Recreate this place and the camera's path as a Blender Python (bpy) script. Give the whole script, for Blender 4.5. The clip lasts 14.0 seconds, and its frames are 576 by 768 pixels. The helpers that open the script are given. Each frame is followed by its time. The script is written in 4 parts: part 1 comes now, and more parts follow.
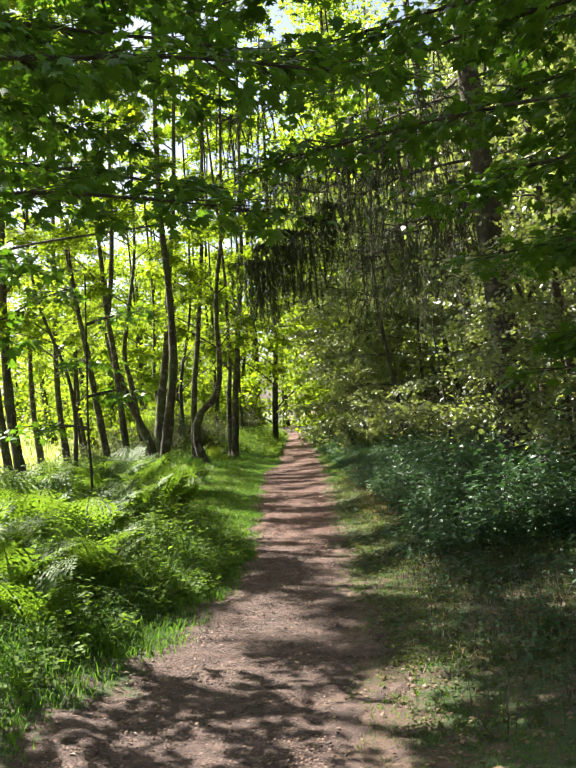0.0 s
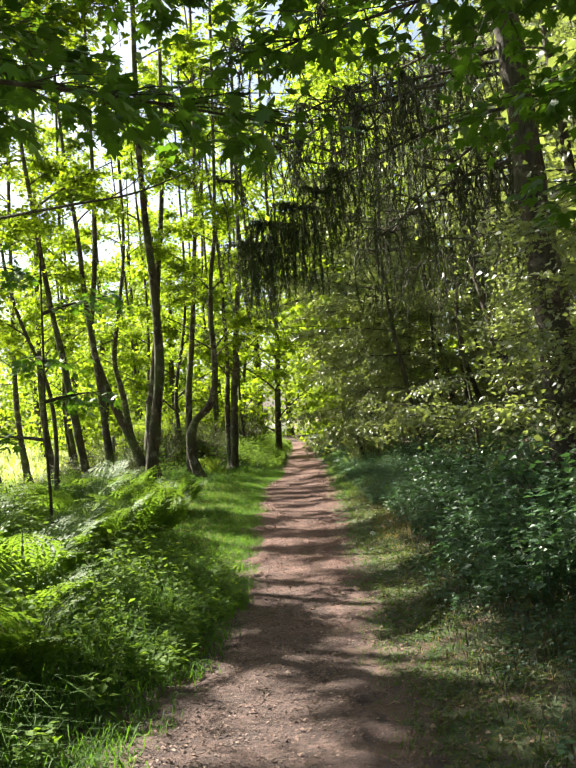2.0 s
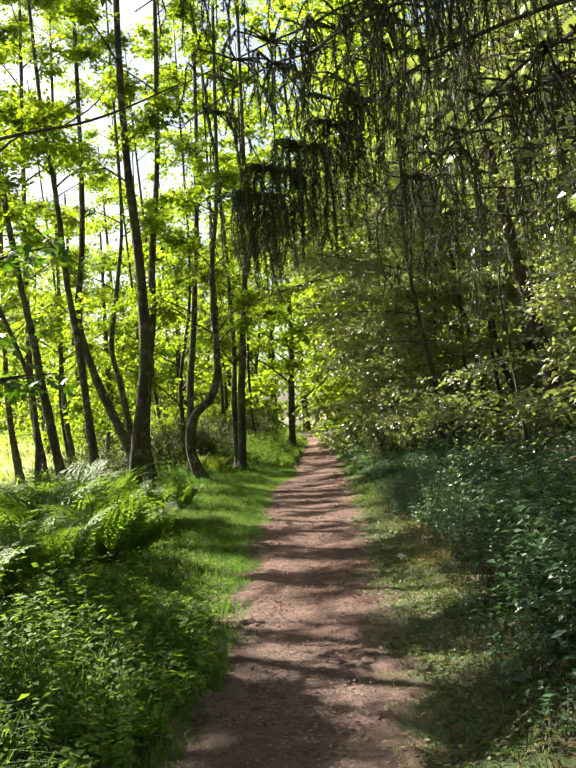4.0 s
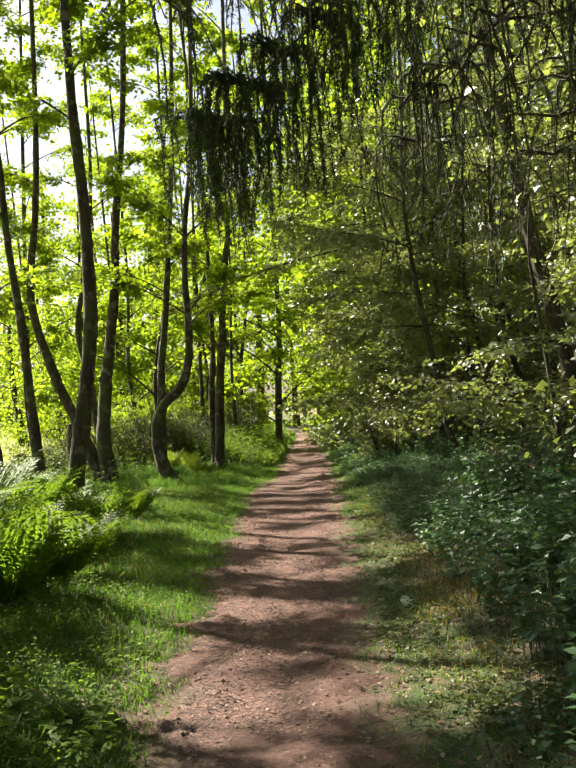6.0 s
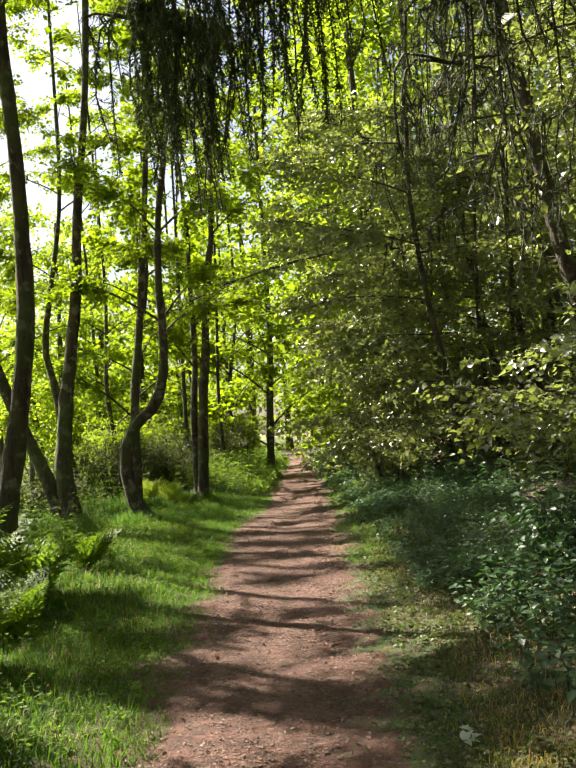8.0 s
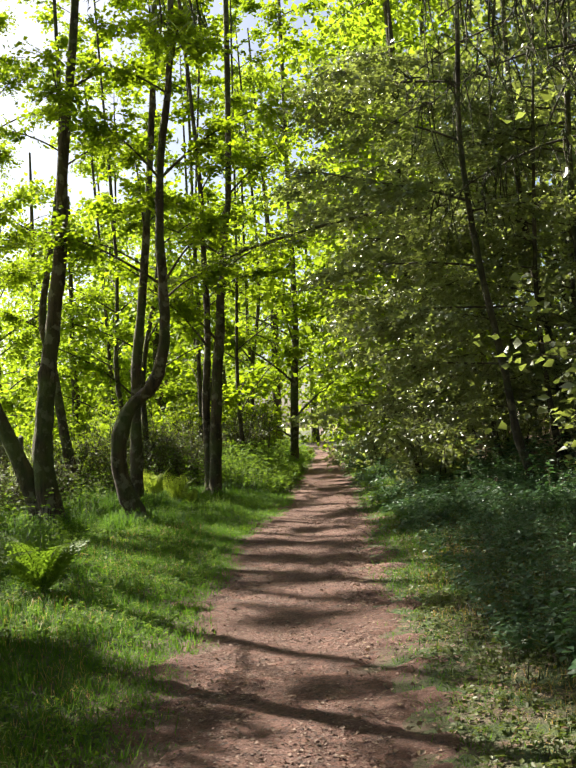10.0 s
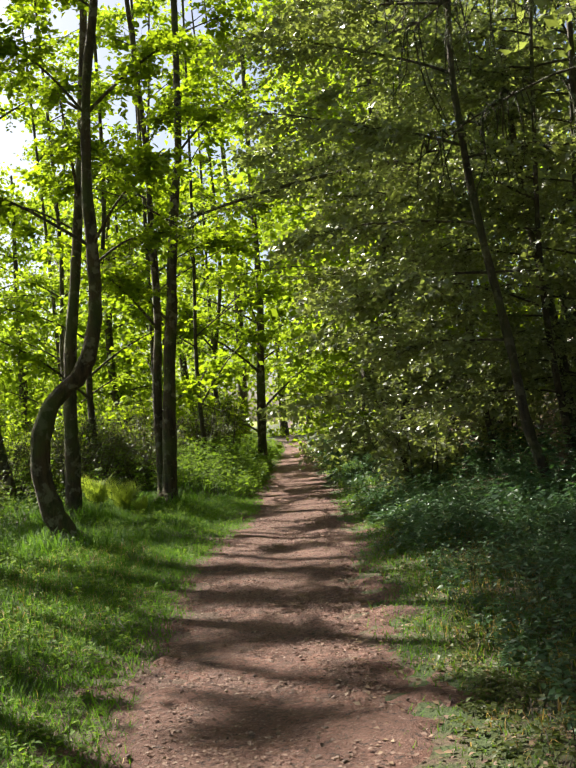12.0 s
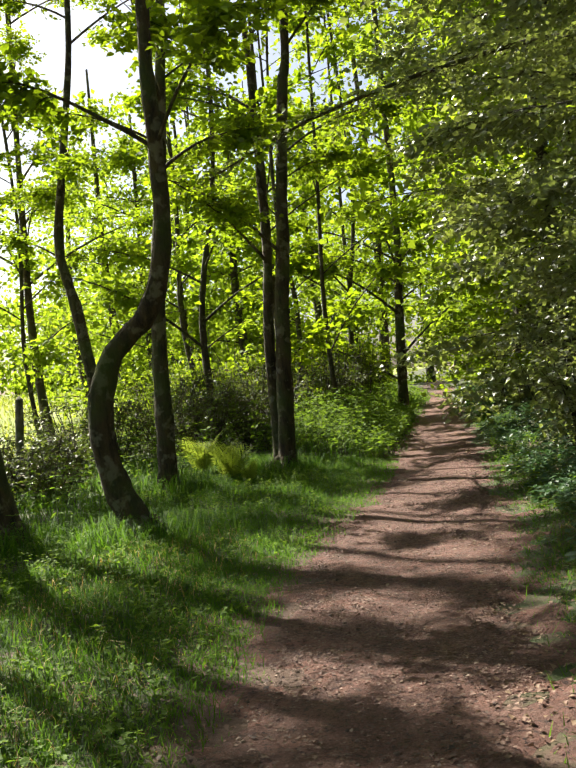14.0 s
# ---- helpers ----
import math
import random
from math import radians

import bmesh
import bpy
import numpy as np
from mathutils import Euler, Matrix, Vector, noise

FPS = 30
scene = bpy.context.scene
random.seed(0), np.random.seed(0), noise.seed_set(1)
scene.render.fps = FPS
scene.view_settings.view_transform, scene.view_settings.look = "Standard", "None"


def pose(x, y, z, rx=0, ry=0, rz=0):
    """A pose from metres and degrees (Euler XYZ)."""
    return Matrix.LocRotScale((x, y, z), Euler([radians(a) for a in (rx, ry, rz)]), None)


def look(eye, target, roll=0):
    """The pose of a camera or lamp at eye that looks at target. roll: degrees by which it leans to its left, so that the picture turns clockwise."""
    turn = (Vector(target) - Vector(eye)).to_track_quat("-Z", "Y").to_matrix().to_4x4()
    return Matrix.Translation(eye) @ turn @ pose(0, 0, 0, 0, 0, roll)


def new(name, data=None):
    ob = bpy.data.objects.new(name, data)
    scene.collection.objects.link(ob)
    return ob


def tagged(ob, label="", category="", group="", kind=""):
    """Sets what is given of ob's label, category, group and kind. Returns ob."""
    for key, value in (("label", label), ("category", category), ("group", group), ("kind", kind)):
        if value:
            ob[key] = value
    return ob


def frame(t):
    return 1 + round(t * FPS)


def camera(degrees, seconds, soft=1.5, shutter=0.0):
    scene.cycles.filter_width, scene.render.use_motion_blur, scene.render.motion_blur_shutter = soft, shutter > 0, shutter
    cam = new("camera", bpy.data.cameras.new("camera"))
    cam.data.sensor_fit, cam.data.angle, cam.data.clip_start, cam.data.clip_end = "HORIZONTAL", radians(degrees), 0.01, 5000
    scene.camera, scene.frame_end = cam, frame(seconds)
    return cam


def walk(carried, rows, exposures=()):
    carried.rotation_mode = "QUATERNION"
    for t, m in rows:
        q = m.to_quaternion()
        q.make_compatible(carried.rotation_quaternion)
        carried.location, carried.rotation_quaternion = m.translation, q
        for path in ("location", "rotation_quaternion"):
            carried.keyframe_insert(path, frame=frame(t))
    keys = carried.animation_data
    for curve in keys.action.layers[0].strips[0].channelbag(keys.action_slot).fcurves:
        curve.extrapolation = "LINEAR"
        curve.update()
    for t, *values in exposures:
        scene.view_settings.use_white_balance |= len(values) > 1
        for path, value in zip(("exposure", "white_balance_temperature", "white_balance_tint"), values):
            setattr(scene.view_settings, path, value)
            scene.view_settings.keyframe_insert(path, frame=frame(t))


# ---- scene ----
cam = camera(33.6, 14.0, soft=1.85)
METRES, EYE, TILT, LEAN, TURN = 18.1, 1.5, 0.0, 0.0, 0.0
ROWS = [
    (0.0, 0.0, 0.0, 0.0, 0.12, 1.61, 4.32),
    (0.5, -0.0004, 0.03, -0.0001, 0.53, 1.36, 4.28),
    (1.0, -0.0007, 0.0608, -0.0017, 0.88, 1.42, 4.44),
    (1.5, 0.0007, 0.0968, -0.0029, 0.41, 1.66, 4.97),
    (2.0, 0.0012, 0.1326, -0.0026, 0.38, 2.17, 5.11),
    (4.5, 0.0096, 0.316, -0.0066, 1.63, 1.9, 5.03),
    (5.0, 0.0114, 0.3531, -0.0074, 1.42, 1.77, 4.69),
    (5.5, 0.0124, 0.3886, -0.0084, 1.17, 1.64, 4.56),
    (6.0, 0.0144, 0.4239, -0.0088, 0.92, 1.63, 4.43),
    (6.5, 0.0134, 0.4575, -0.0089, 0.95, 2.23, 4.33),
    (7.0, 0.0128, 0.4935, -0.0089, 0.29, 2.92, 4.67),
    (7.5, 0.0133, 0.5298, -0.0098, 0.42, 3.01, 4.83),
    (8.0, 0.0136, 0.5665, -0.0103, 0.51, 2.99, 4.9),
    (10.5, 0.0139, 0.7464, -0.015, 2.32, 2.45, 3.93),
    (11.0, 0.0109, 0.7798, -0.0143, 2.09, 2.21, 4.24),
    (11.5, 0.0102, 0.8161, -0.0147, 0.27, 2.19, 4.99),
    (12.0, 0.0113, 0.8531, -0.0145, 0.19, 2.16, 5.21),
    (12.5, 0.0131, 0.8912, -0.014, -0.23, 1.47, 5.81),
    (13.0, 0.0165, 0.9279, -0.0138, 2.85, 0.22, 6.55),
    (13.5, 0.0156, 0.9635, -0.0141, 8.47, 0.44, 7.05),
    (14.0, 0.0184, 0.9987, -0.0147, 9.08, -0.1, 6.62),
]
walk(cam, [(t, pose(0, 0, EYE, TILT, LEAN, TURN) @ pose(METRES * x, METRES * y, METRES * z, 90 + pitch, roll, yaw)) for t, x, y, z, yaw, pitch, roll in ROWS],
     [(0.0, 2.3, 6400, 8), (2.0, 2.28, 6450, 8), (5.0, 2.12, 6750, 8), (8.0, 2.05, 6900, 8), (10.5, 1.87, 6650, 8), (14.0, 1.80, 6600, 8)])

# ---- light ----
SUN_AZ, SUN_EL = radians(-48), radians(43)      # azimuth from +y towards +x
world = bpy.data.worlds.new("sky")
scene.world = world
world.use_nodes = True
wn, wl = world.node_tree.nodes, world.node_tree.links
sky = wn.new("ShaderNodeTexSky")
sky.sky_type = "NISHITA"
sky.sun_disc = False
sky.sun_elevation, sky.sun_rotation = SUN_EL, SUN_AZ
sky.air_density, sky.dust_density, sky.ozone_density = 0.8, 3.0, 1.0
wn["Background"].inputs["Strength"].default_value = 0.05
wl.new(sky.outputs[0], wn["Background"].inputs["Color"])
sun_data = bpy.data.lights.new("sun", "SUN")
sun_data.energy, sun_data.angle, sun_data.color = 5.0, radians(0.6), (1.0, 0.94, 0.84)
sun_way = Vector((math.sin(SUN_AZ) * math.cos(SUN_EL), math.cos(SUN_AZ) * math.cos(SUN_EL), math.sin(SUN_EL)))
sun = new("sun", sun_data)
sun.matrix_world = look(sun_way * 60, (0, 0, 0))

# ---- materials ----
def material(name):
    m = bpy.data.materials.new(name)
    m.use_nodes = True
    nt = m.node_tree
    return m, nt, nt.nodes["Principled BSDF"], nt.nodes["Material Output"]


def link(nt, a, b):
    nt.links.new(a, b)


def noise_node(nt, scale, detail=4.0, rough=0.6, coords=None, stretch=None):
    n = nt.nodes.new("ShaderNodeTexNoise")
    n.inputs["Scale"].default_value, n.inputs["Detail"].default_value, n.inputs["Roughness"].default_value = scale, detail, rough
    if coords is None:
        coords = nt.nodes.new("ShaderNodeTexCoord").outputs["Object"]
    if stretch:
        mp = nt.nodes.new("ShaderNodeMapping")
        mp.inputs["Scale"].default_value = stretch
        link(nt, coords, mp.inputs["Vector"])
        coords = mp.outputs["Vector"]
    link(nt, coords, n.inputs["Vector"])
    return n


def ramp(nt, value, stops):
    r = nt.nodes.new("ShaderNodeValToRGB")
    while len(r.color_ramp.elements) < len(stops):
        r.color_ramp.elements.new(0.5)
    for e, (p, c) in zip(r.color_ramp.elements, stops):
        e.position, e.color = p, (*c, 1)
    link(nt, value, r.inputs["Fac"])
    return r.outputs["Color"]


def mix(nt, fac, a, b, blend="MIX"):
    n = nt.nodes.new("ShaderNodeMix")
    n.data_type, n.blend_type = "RGBA", blend
    for sock, v in ((n.inputs[0], fac), (n.inputs[6], a), (n.inputs[7], b)):
        if isinstance(v, (int, float)):
            sock.default_value = v
        elif isinstance(v, tuple):
            sock.default_value = (*v, 1)
        else:
            link(nt, v, sock)
    return n.outputs[2]


def span(nt, value, a, b):
    n = nt.nodes.new("ShaderNodeMapRange")
    n.inputs["From Min"].default_value, n.inputs["From Max"].default_value = a, b
    link(nt, value, n.inputs["Value"])
    return n.outputs["Result"]


def bump(nt, bsdf, height, strength, distance):
    b = nt.nodes.new("ShaderNodeBump")
    b.inputs["Strength"].default_value, b.inputs["Distance"].default_value = strength, distance
    link(nt, height, b.inputs["Height"])
    link(nt, b.outputs["Normal"], bsdf.inputs["Normal"])


def leaf_material(name, dark, light, through_light, share=0.45, rough=0.45, patch=0.5, specular=0.5, odd=None):
    """Thin living leaf: a glossy upper skin and light that passes through, each leaf a little different."""
    m, nt, bsdf, out = material(name)
    geo = nt.nodes.new("ShaderNodeNewGeometry")
    big = noise_node(nt, patch, 2.0)
    each = ramp(nt, geo.outputs["Random Per Island"], [(0.0, dark), (1.0, light)])
    col = mix(nt, span(nt, big.outputs["Fac"], 0.35, 0.65), each, light)
    if odd:
        col = mix(nt, ramp(nt, geo.outputs["Random Per Island"], [(0.93, (0, 0, 0)), (0.96, (1, 1, 1))]), col, odd)
    link(nt, col, bsdf.inputs["Base Color"])
    bsdf.inputs["Roughness"].default_value = rough
    bsdf.inputs["Specular IOR Level"].default_value = specular
    tr = nt.nodes.new("ShaderNodeBsdfTranslucent")
    tcol = mix(nt, span(nt, big.outputs["Fac"], 0.3, 0.7), through_light, tuple(c * f for c, f in zip(through_light, (0.72, 0.8, 0.7))))
    tcol = mix(nt, 0.35, tcol, col)
    link(nt, tcol, tr.inputs["Color"])
    ms = nt.nodes.new("ShaderNodeMixShader")
    ms.inputs[0].default_value = share
    link(nt, bsdf.outputs[0], ms.inputs[1])
    link(nt, tr.outputs[0], ms.inputs[2])
    link(nt, ms.outputs[0], out.inputs["Surface"])
    return m


def bark_material(name, base, deep, moss=(0.07, 0.10, 0.02), moss_share=0.4, pale=(0.30, 0.29, 0.25)):
    m, nt, bsdf, out = material(name)
    grain = noise_node(nt, 14, 6, 0.7, stretch=(1, 1, 0.22))
    fine = noise_node(nt, 60, 4, 0.7, stretch=(1, 1, 0.4))
    patch = noise_node(nt, 1.7, 4, 0.6)
    spots = noise_node(nt, 6.5, 3, 0.6)
    col = ramp(nt, grain.outputs["Fac"], [(0.40, deep), (0.58, base)])
    col = mix(nt, span(nt, spots.outputs["Fac"], 0.54, 0.62), col, pale)
    col = mix(nt, 0.35, col, ramp(nt, fine.outputs["Fac"], [(0.3, deep), (0.7, base)]))
    mo = nt.nodes.new("ShaderNodeMath")
    mo.operation = "MULTIPLY"
    link(nt, span(nt, patch.outputs["Fac"], 0.45, 0.62), mo.inputs[0])
    mo.inputs[1].default_value = moss_share
    col = mix(nt, mo.outputs[0], col, moss)
    link(nt, col, bsdf.inputs["Base Color"])
    bsdf.inputs["Roughness"].default_value = 0.92
    bump(nt, bsdf, mix(nt, 0.35, grain.outputs["Fac"], fine.outputs["Fac"]), 1.0, 0.06)
    return m


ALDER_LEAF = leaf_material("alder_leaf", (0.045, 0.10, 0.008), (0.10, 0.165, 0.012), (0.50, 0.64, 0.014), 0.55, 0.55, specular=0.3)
# brighter, yellower copy of the alder leaf: sunlight put into the colour
SUNNY_LEAF = leaf_material("sunlit_leaf", (0.07, 0.13, 0.008), (0.14, 0.20, 0.012), (0.48, 0.62, 0.03), 0.58, 0.6, specular=0.25)
BEECH_LEAF = leaf_material("beech_leaf", (0.078, 0.095, 0.045), (0.17, 0.188, 0.10), (0.44, 0.52, 0.06), 0.40, 0.40, specular=1.0)
MAPLE_LEAF = leaf_material("maple_leaf", (0.030, 0.085, 0.012), (0.07, 0.14, 0.016), (0.20, 0.38, 0.014), 0.42, 0.42, specular=0.4)
BRAMBLE_LEAF = leaf_material("bramble_leaf", (0.019, 0.052, 0.023), (0.05, 0.106, 0.041), (0.11, 0.23, 0.04), 0.28, 0.46, specular=0.45)
OLIVE_LEAF = leaf_material("low_herb_leaf", (0.022, 0.045, 0.009), (0.075, 0.088, 0.018), (0.20, 0.27, 0.025), 0.35, 0.5, 0.8, specular=0.3, odd=(0.13, 0.08, 0.035))
NETTLE_LEAF = leaf_material("nettle_leaf", (0.06, 0.125, 0.018), (0.12, 0.19, 0.03), (0.32, 0.48, 0.025), 0.44, 0.6, specular=0.12)
FERN_LEAF = leaf_material("fern_leaf", (0.055, 0.11, 0.014), (0.11, 0.18, 0.024), (0.30, 0.46, 0.025), 0.45, 0.55, specular=0.3)
YELLOW_FERN = leaf_material("pale_fern_leaf", (0.15, 0.22, 0.03), (0.25, 0.32, 0.05), (0.56, 0.68, 0.06), 0.5, 0.6)
GRASS = leaf_material("grass_blade", (0.022, 0.068, 0.009), (0.066, 0.132, 0.015), (0.20, 0.40, 0.018), 0.42, 0.65, 0.9, specular=0.15)
DRY_GRASS = leaf_material("dry_grass_blade", (0.20, 0.125, 0.035), (0.36, 0.25, 0.065), (0.42, 0.28, 0.05), 0.35, 0.6, 0.9)
MEADOW_GRASS = leaf_material("meadow_grass", (0.14, 0.19, 0.02), (0.22, 0.27, 0.035), (0.50, 0.52, 0.04), 0.4, 0.6, 0.3)
NEEDLES = leaf_material("spruce_needles", (0.014, 0.026, 0.010), (0.040, 0.058, 0.020), (0.11, 0.15, 0.025), 0.28, 0.6, specular=0.2)
LITTER = leaf_material("fallen_leaf", (0.09, 0.05, 0.028), (0.22, 0.14, 0.08), (0.18, 0.10, 0.04), 0.15, 0.7, 1.5, odd=(0.22, 0.155, 0.10))
PALE_LEAF = leaf_material("pale_leaf", (0.40, 0.43, 0.34), (0.55, 0.57, 0.47), (0.5, 0.55, 0.4), 0.2, 0.4)
CRUMBS = leaf_material("crumbs_of_bark", (0.025, 0.014, 0.010), (0.20, 0.12, 0.085), (0.10, 0.05, 0.03), 0.08, 0.8, 1.5, odd=(0.26, 0.185, 0.14))
# grass blade with the yellow of sunlight put into its colour
SUNLIT_BLADE = leaf_material("sunlit_blade", (0.24, 0.20, 0.03), (0.40, 0.34, 0.05), (0.5, 0.42, 0.05), 0.4, 0.6)

ALDER_BARK = bark_material("alder_bark", (0.100, 0.066, 0.040), (0.016, 0.011, 0.008), moss_share=0.6, pale=(0.25, 0.22, 0.165))
YOUNG_BARK = bark_material("young_bark", (0.075, 0.054, 0.035), (0.022, 0.016, 0.011), moss_share=0.3, pale=(0.14, 0.12, 0.09))
SPRUCE_BARK = bark_material("spruce_bark", (0.075, 0.050, 0.035), (0.018, 0.013, 0.010), moss_share=0.25, pale=(0.16, 0.13, 0.10))
TWIG = bark_material("twig_bark", (0.085, 0.064, 0.045), (0.03, 0.022, 0.015), moss_share=0.1)
WEATHERED = bark_material("weathered_wood", (0.20, 0.17, 0.13), (0.05, 0.04, 0.03), moss_share=0.5)
STEM = bark_material("green_stem", (0.10, 0.13, 0.04), (0.05, 0.07, 0.02), moss_share=0.2)


def ground_material():
    m, nt, bsdf, out = material("woodland_ground")
    tc = nt.nodes.new("ShaderNodeTexCoord").outputs["Object"]
    sep = nt.nodes.new("ShaderNodeSeparateXYZ")
    link(nt, tc, sep.inputs[0])
    big, mid, fine = noise_node(nt, 0.6, 4, coords=tc), noise_node(nt, 5, 5, coords=tc), noise_node(nt, 38, 6, 0.7, coords=tc)
    soil = ramp(nt, fine.outputs["Fac"], [(0.3, (0.045, 0.03, 0.02)), (0.7, (0.15, 0.10, 0.065))])
    litter = ramp(nt, fine.outputs["Fac"], [(0.3, (0.06, 0.04, 0.028)), (0.5, (0.16, 0.10, 0.07)), (0.7, (0.28, 0.20, 0.14))])
    green = ramp(nt, fine.outputs["Fac"], [(0.3, (0.02, 0.035, 0.008)), (0.7, (0.06, 0.085, 0.018))])
    meadow = ramp(nt, mid.outputs["Fac"], [(0.3, (0.15, 0.20, 0.025)), (0.7, (0.26, 0.29, 0.05))])
    floor_col = mix(nt, span(nt, mid.outputs["Fac"], 0.36, 0.52), soil, green)
    wob = nt.nodes.new("ShaderNodeMath")
    wob.operation = "MULTIPLY_ADD"
    link(nt, big.outputs["Fac"], wob.inputs[0])
    wob.inputs[1].default_value = 2.4
    link(nt, sep.outputs["X"], wob.inputs[2])
    side = nt.nodes.new("ShaderNodeMath")
    side.operation = "ABSOLUTE"
    shift = nt.nodes.new("ShaderNodeMath")
    shift.inputs[1].default_value = 0.2
    link(nt, sep.outputs["X"], shift.inputs[0])
    link(nt, shift.outputs[0], side.inputs[0])
    side2 = nt.nodes.new("ShaderNodeMath")
    side2.operation = "MULTIPLY_ADD"
    link(nt, mid.outputs["Fac"], side2.inputs[0])
    side2.inputs[1].default_value = 1.5
    link(nt, side.outputs[0], side2.inputs[2])
    worn = ramp(nt, fine.outputs["Fac"], [(0.3, (0.05, 0.028, 0.018)), (0.7, (0.13, 0.077, 0.052))])
    floor_col = mix(nt, span(nt, side2.outputs[0], 1.4, 1.75), worn, floor_col)
    col = mix(nt, span(nt, wob.outputs[0], 3.6, 4.6), floor_col, litter)
    col = mix(nt, span(nt, wob.outputs[0], -8.2, -9.6), col, meadow)
    link(nt, col, bsdf.inputs["Base Color"])
    bsdf.inputs["Roughness"].default_value = 0.95
    bump(nt, bsdf, fine.outputs["Fac"], 0.8, 0.03)
    return m


def path_material():
    m, nt, bsdf, out = material("trodden_earth")
    tc = nt.nodes.new("ShaderNodeTexCoord").outputs["Object"]
    big, mid, fine = noise_node(nt, 0.8, 4, coords=tc), noise_node(nt, 7, 5, coords=tc), noise_node(nt, 70, 6, 0.75, coords=tc)
    col = ramp(nt, mid.outputs["Fac"], [(0.36, (0.050, 0.015, 0.009)), (0.5, (0.105, 0.036, 0.023)), (0.64, (0.24, 0.100, 0.068))])
    col = mix(nt, span(nt, big.outputs["Fac"], 0.4, 0.65), col, (0.135, 0.055, 0.037))
    grit = noise_node(nt, 26, 5, 0.8, coords=tc)
    col = mix(nt, 0.4, col, ramp(nt, fine.outputs["Fac"], [(0.35, (0.030, 0.014, 0.009)), (0.65, (0.25, 0.132, 0.094))]))
    # greyer, stonier earth on the first stretch, red loam farther on
    sep = nt.nodes.new("ShaderNodeSeparateXYZ")
    link(nt, tc, sep.inputs[0])
    along = nt.nodes.new("ShaderNodeMath")
    along.operation = "MULTIPLY_ADD"
    link(nt, big.outputs["Fac"], along.inputs[0])
    along.inputs[1].default_value = 5.0
    link(nt, sep.outputs["Y"], along.inputs[2])
    grey = ramp(nt, mid.outputs["Fac"], [(0.36, (0.042, 0.028, 0.023)), (0.64, (0.125, 0.088, 0.073))])
    col = mix(nt, span(nt, along.outputs[0], 16.0, 11.5), col, mix(nt, 0.65, col, grey))
    col = mix(nt, span(nt, grit.outputs["Fac"], 0.54, 0.62), col, (0.040, 0.020, 0.014))
    col = mix(nt, span(nt, grit.outputs["Fac"], 0.42, 0.34), col, (0.26, 0.165, 0.125))
    link(nt, col, bsdf.inputs["Base Color"])
    bsdf.inputs["Roughness"].default_value = 0.9
    bump(nt, bsdf, mix(nt, 0.4, fine.outputs["Fac"], mid.outputs["Fac"]), 1.0, 0.05)
    return m


GROUND, EARTH = ground_material(), path_material()


def stone_material():
    m, nt, bsdf, out = material("pebble_stone")
    geo = nt.nodes.new("ShaderNodeNewGeometry")
    link(nt, ramp(nt, geo.outputs["Random Per Island"], [(0, (0.06, 0.035, 0.028)), (1, (0.26, 0.18, 0.145))]), bsdf.inputs["Base Color"])
    bsdf.inputs["Roughness"].default_value = 0.85
    return m


STONE = stone_material()

# ---- shape tools ----
rng = np.random.default_rng(7)


def mesh_from(name, verts, faces, smooth=False):
    """A mesh from arrays; faces is one array, or a list of arrays with different numbers of corners."""
    faces = [np.asarray(f, dtype=np.int32) for f in (faces if isinstance(faces, list) else [faces]) if len(f)]
    me = bpy.data.meshes.new(name)
    verts = np.ascontiguousarray(verts, dtype=np.float32)
    me.vertices.add(len(verts))
    me.vertices.foreach_set("co", verts.ravel())
    counts = np.concatenate([np.full(len(f), f.shape[1], dtype=np.int32) for f in faces])
    corners = np.concatenate([f.ravel() for f in faces])
    me.loops.add(len(corners))
    me.loops.foreach_set("vertex_index", corners)
    me.polygons.add(len(counts))
    me.polygons.foreach_set("loop_start", np.concatenate([[0], np.cumsum(counts)[:-1]]).astype(np.int32))
    if smooth:
        me.polygons.foreach_set("use_smooth", np.ones(len(counts), dtype=bool))
    me.update(calc_edges=True)
    return me


class Heap:
    """Collects vertices and faces of one mesh."""

    def __init__(self):
        self.v, self.f, self.n = [], {}, 0

    def add(self, v, f):
        self.v.append(np.asarray(v, dtype=float))
        f = np.asarray(f)
        self.f.setdefault(f.shape[1], []).append(f + self.n)
        self.n += len(v)

    def mesh(self, name, smooth=False):
        return mesh_from(name, np.concatenate(self.v), [np.concatenate(fs) for fs in self.f.values()], smooth)


def part(name, heap, mat, parent=None, label="", smooth=False, **tags):
    me = heap.mesh(name, smooth) if isinstance(heap, Heap) else heap
    me.materials.append(mat)
    ob = new(name, me)
    ob.parent = parent
    if parent is not None:
        ob.matrix_parent_inverse = parent.matrix_world.inverted() if parent.parent is None else Matrix.Translation(parent.matrix_world.translation).inverted()
    return tagged(ob, label=label, **tags)


def base(name, at, label, category, group="", kind=""):
    """The Empty at a thing's foot."""
    ob = new(name)
    ob.empty_display_size = 0.1
    ob.matrix_world = Matrix.Translation(at)
    return tagged(ob, label, category, group, kind)


def unit(a):
    return a / np.maximum(np.linalg.norm(a, axis=-1, keepdims=True), 1e-9)


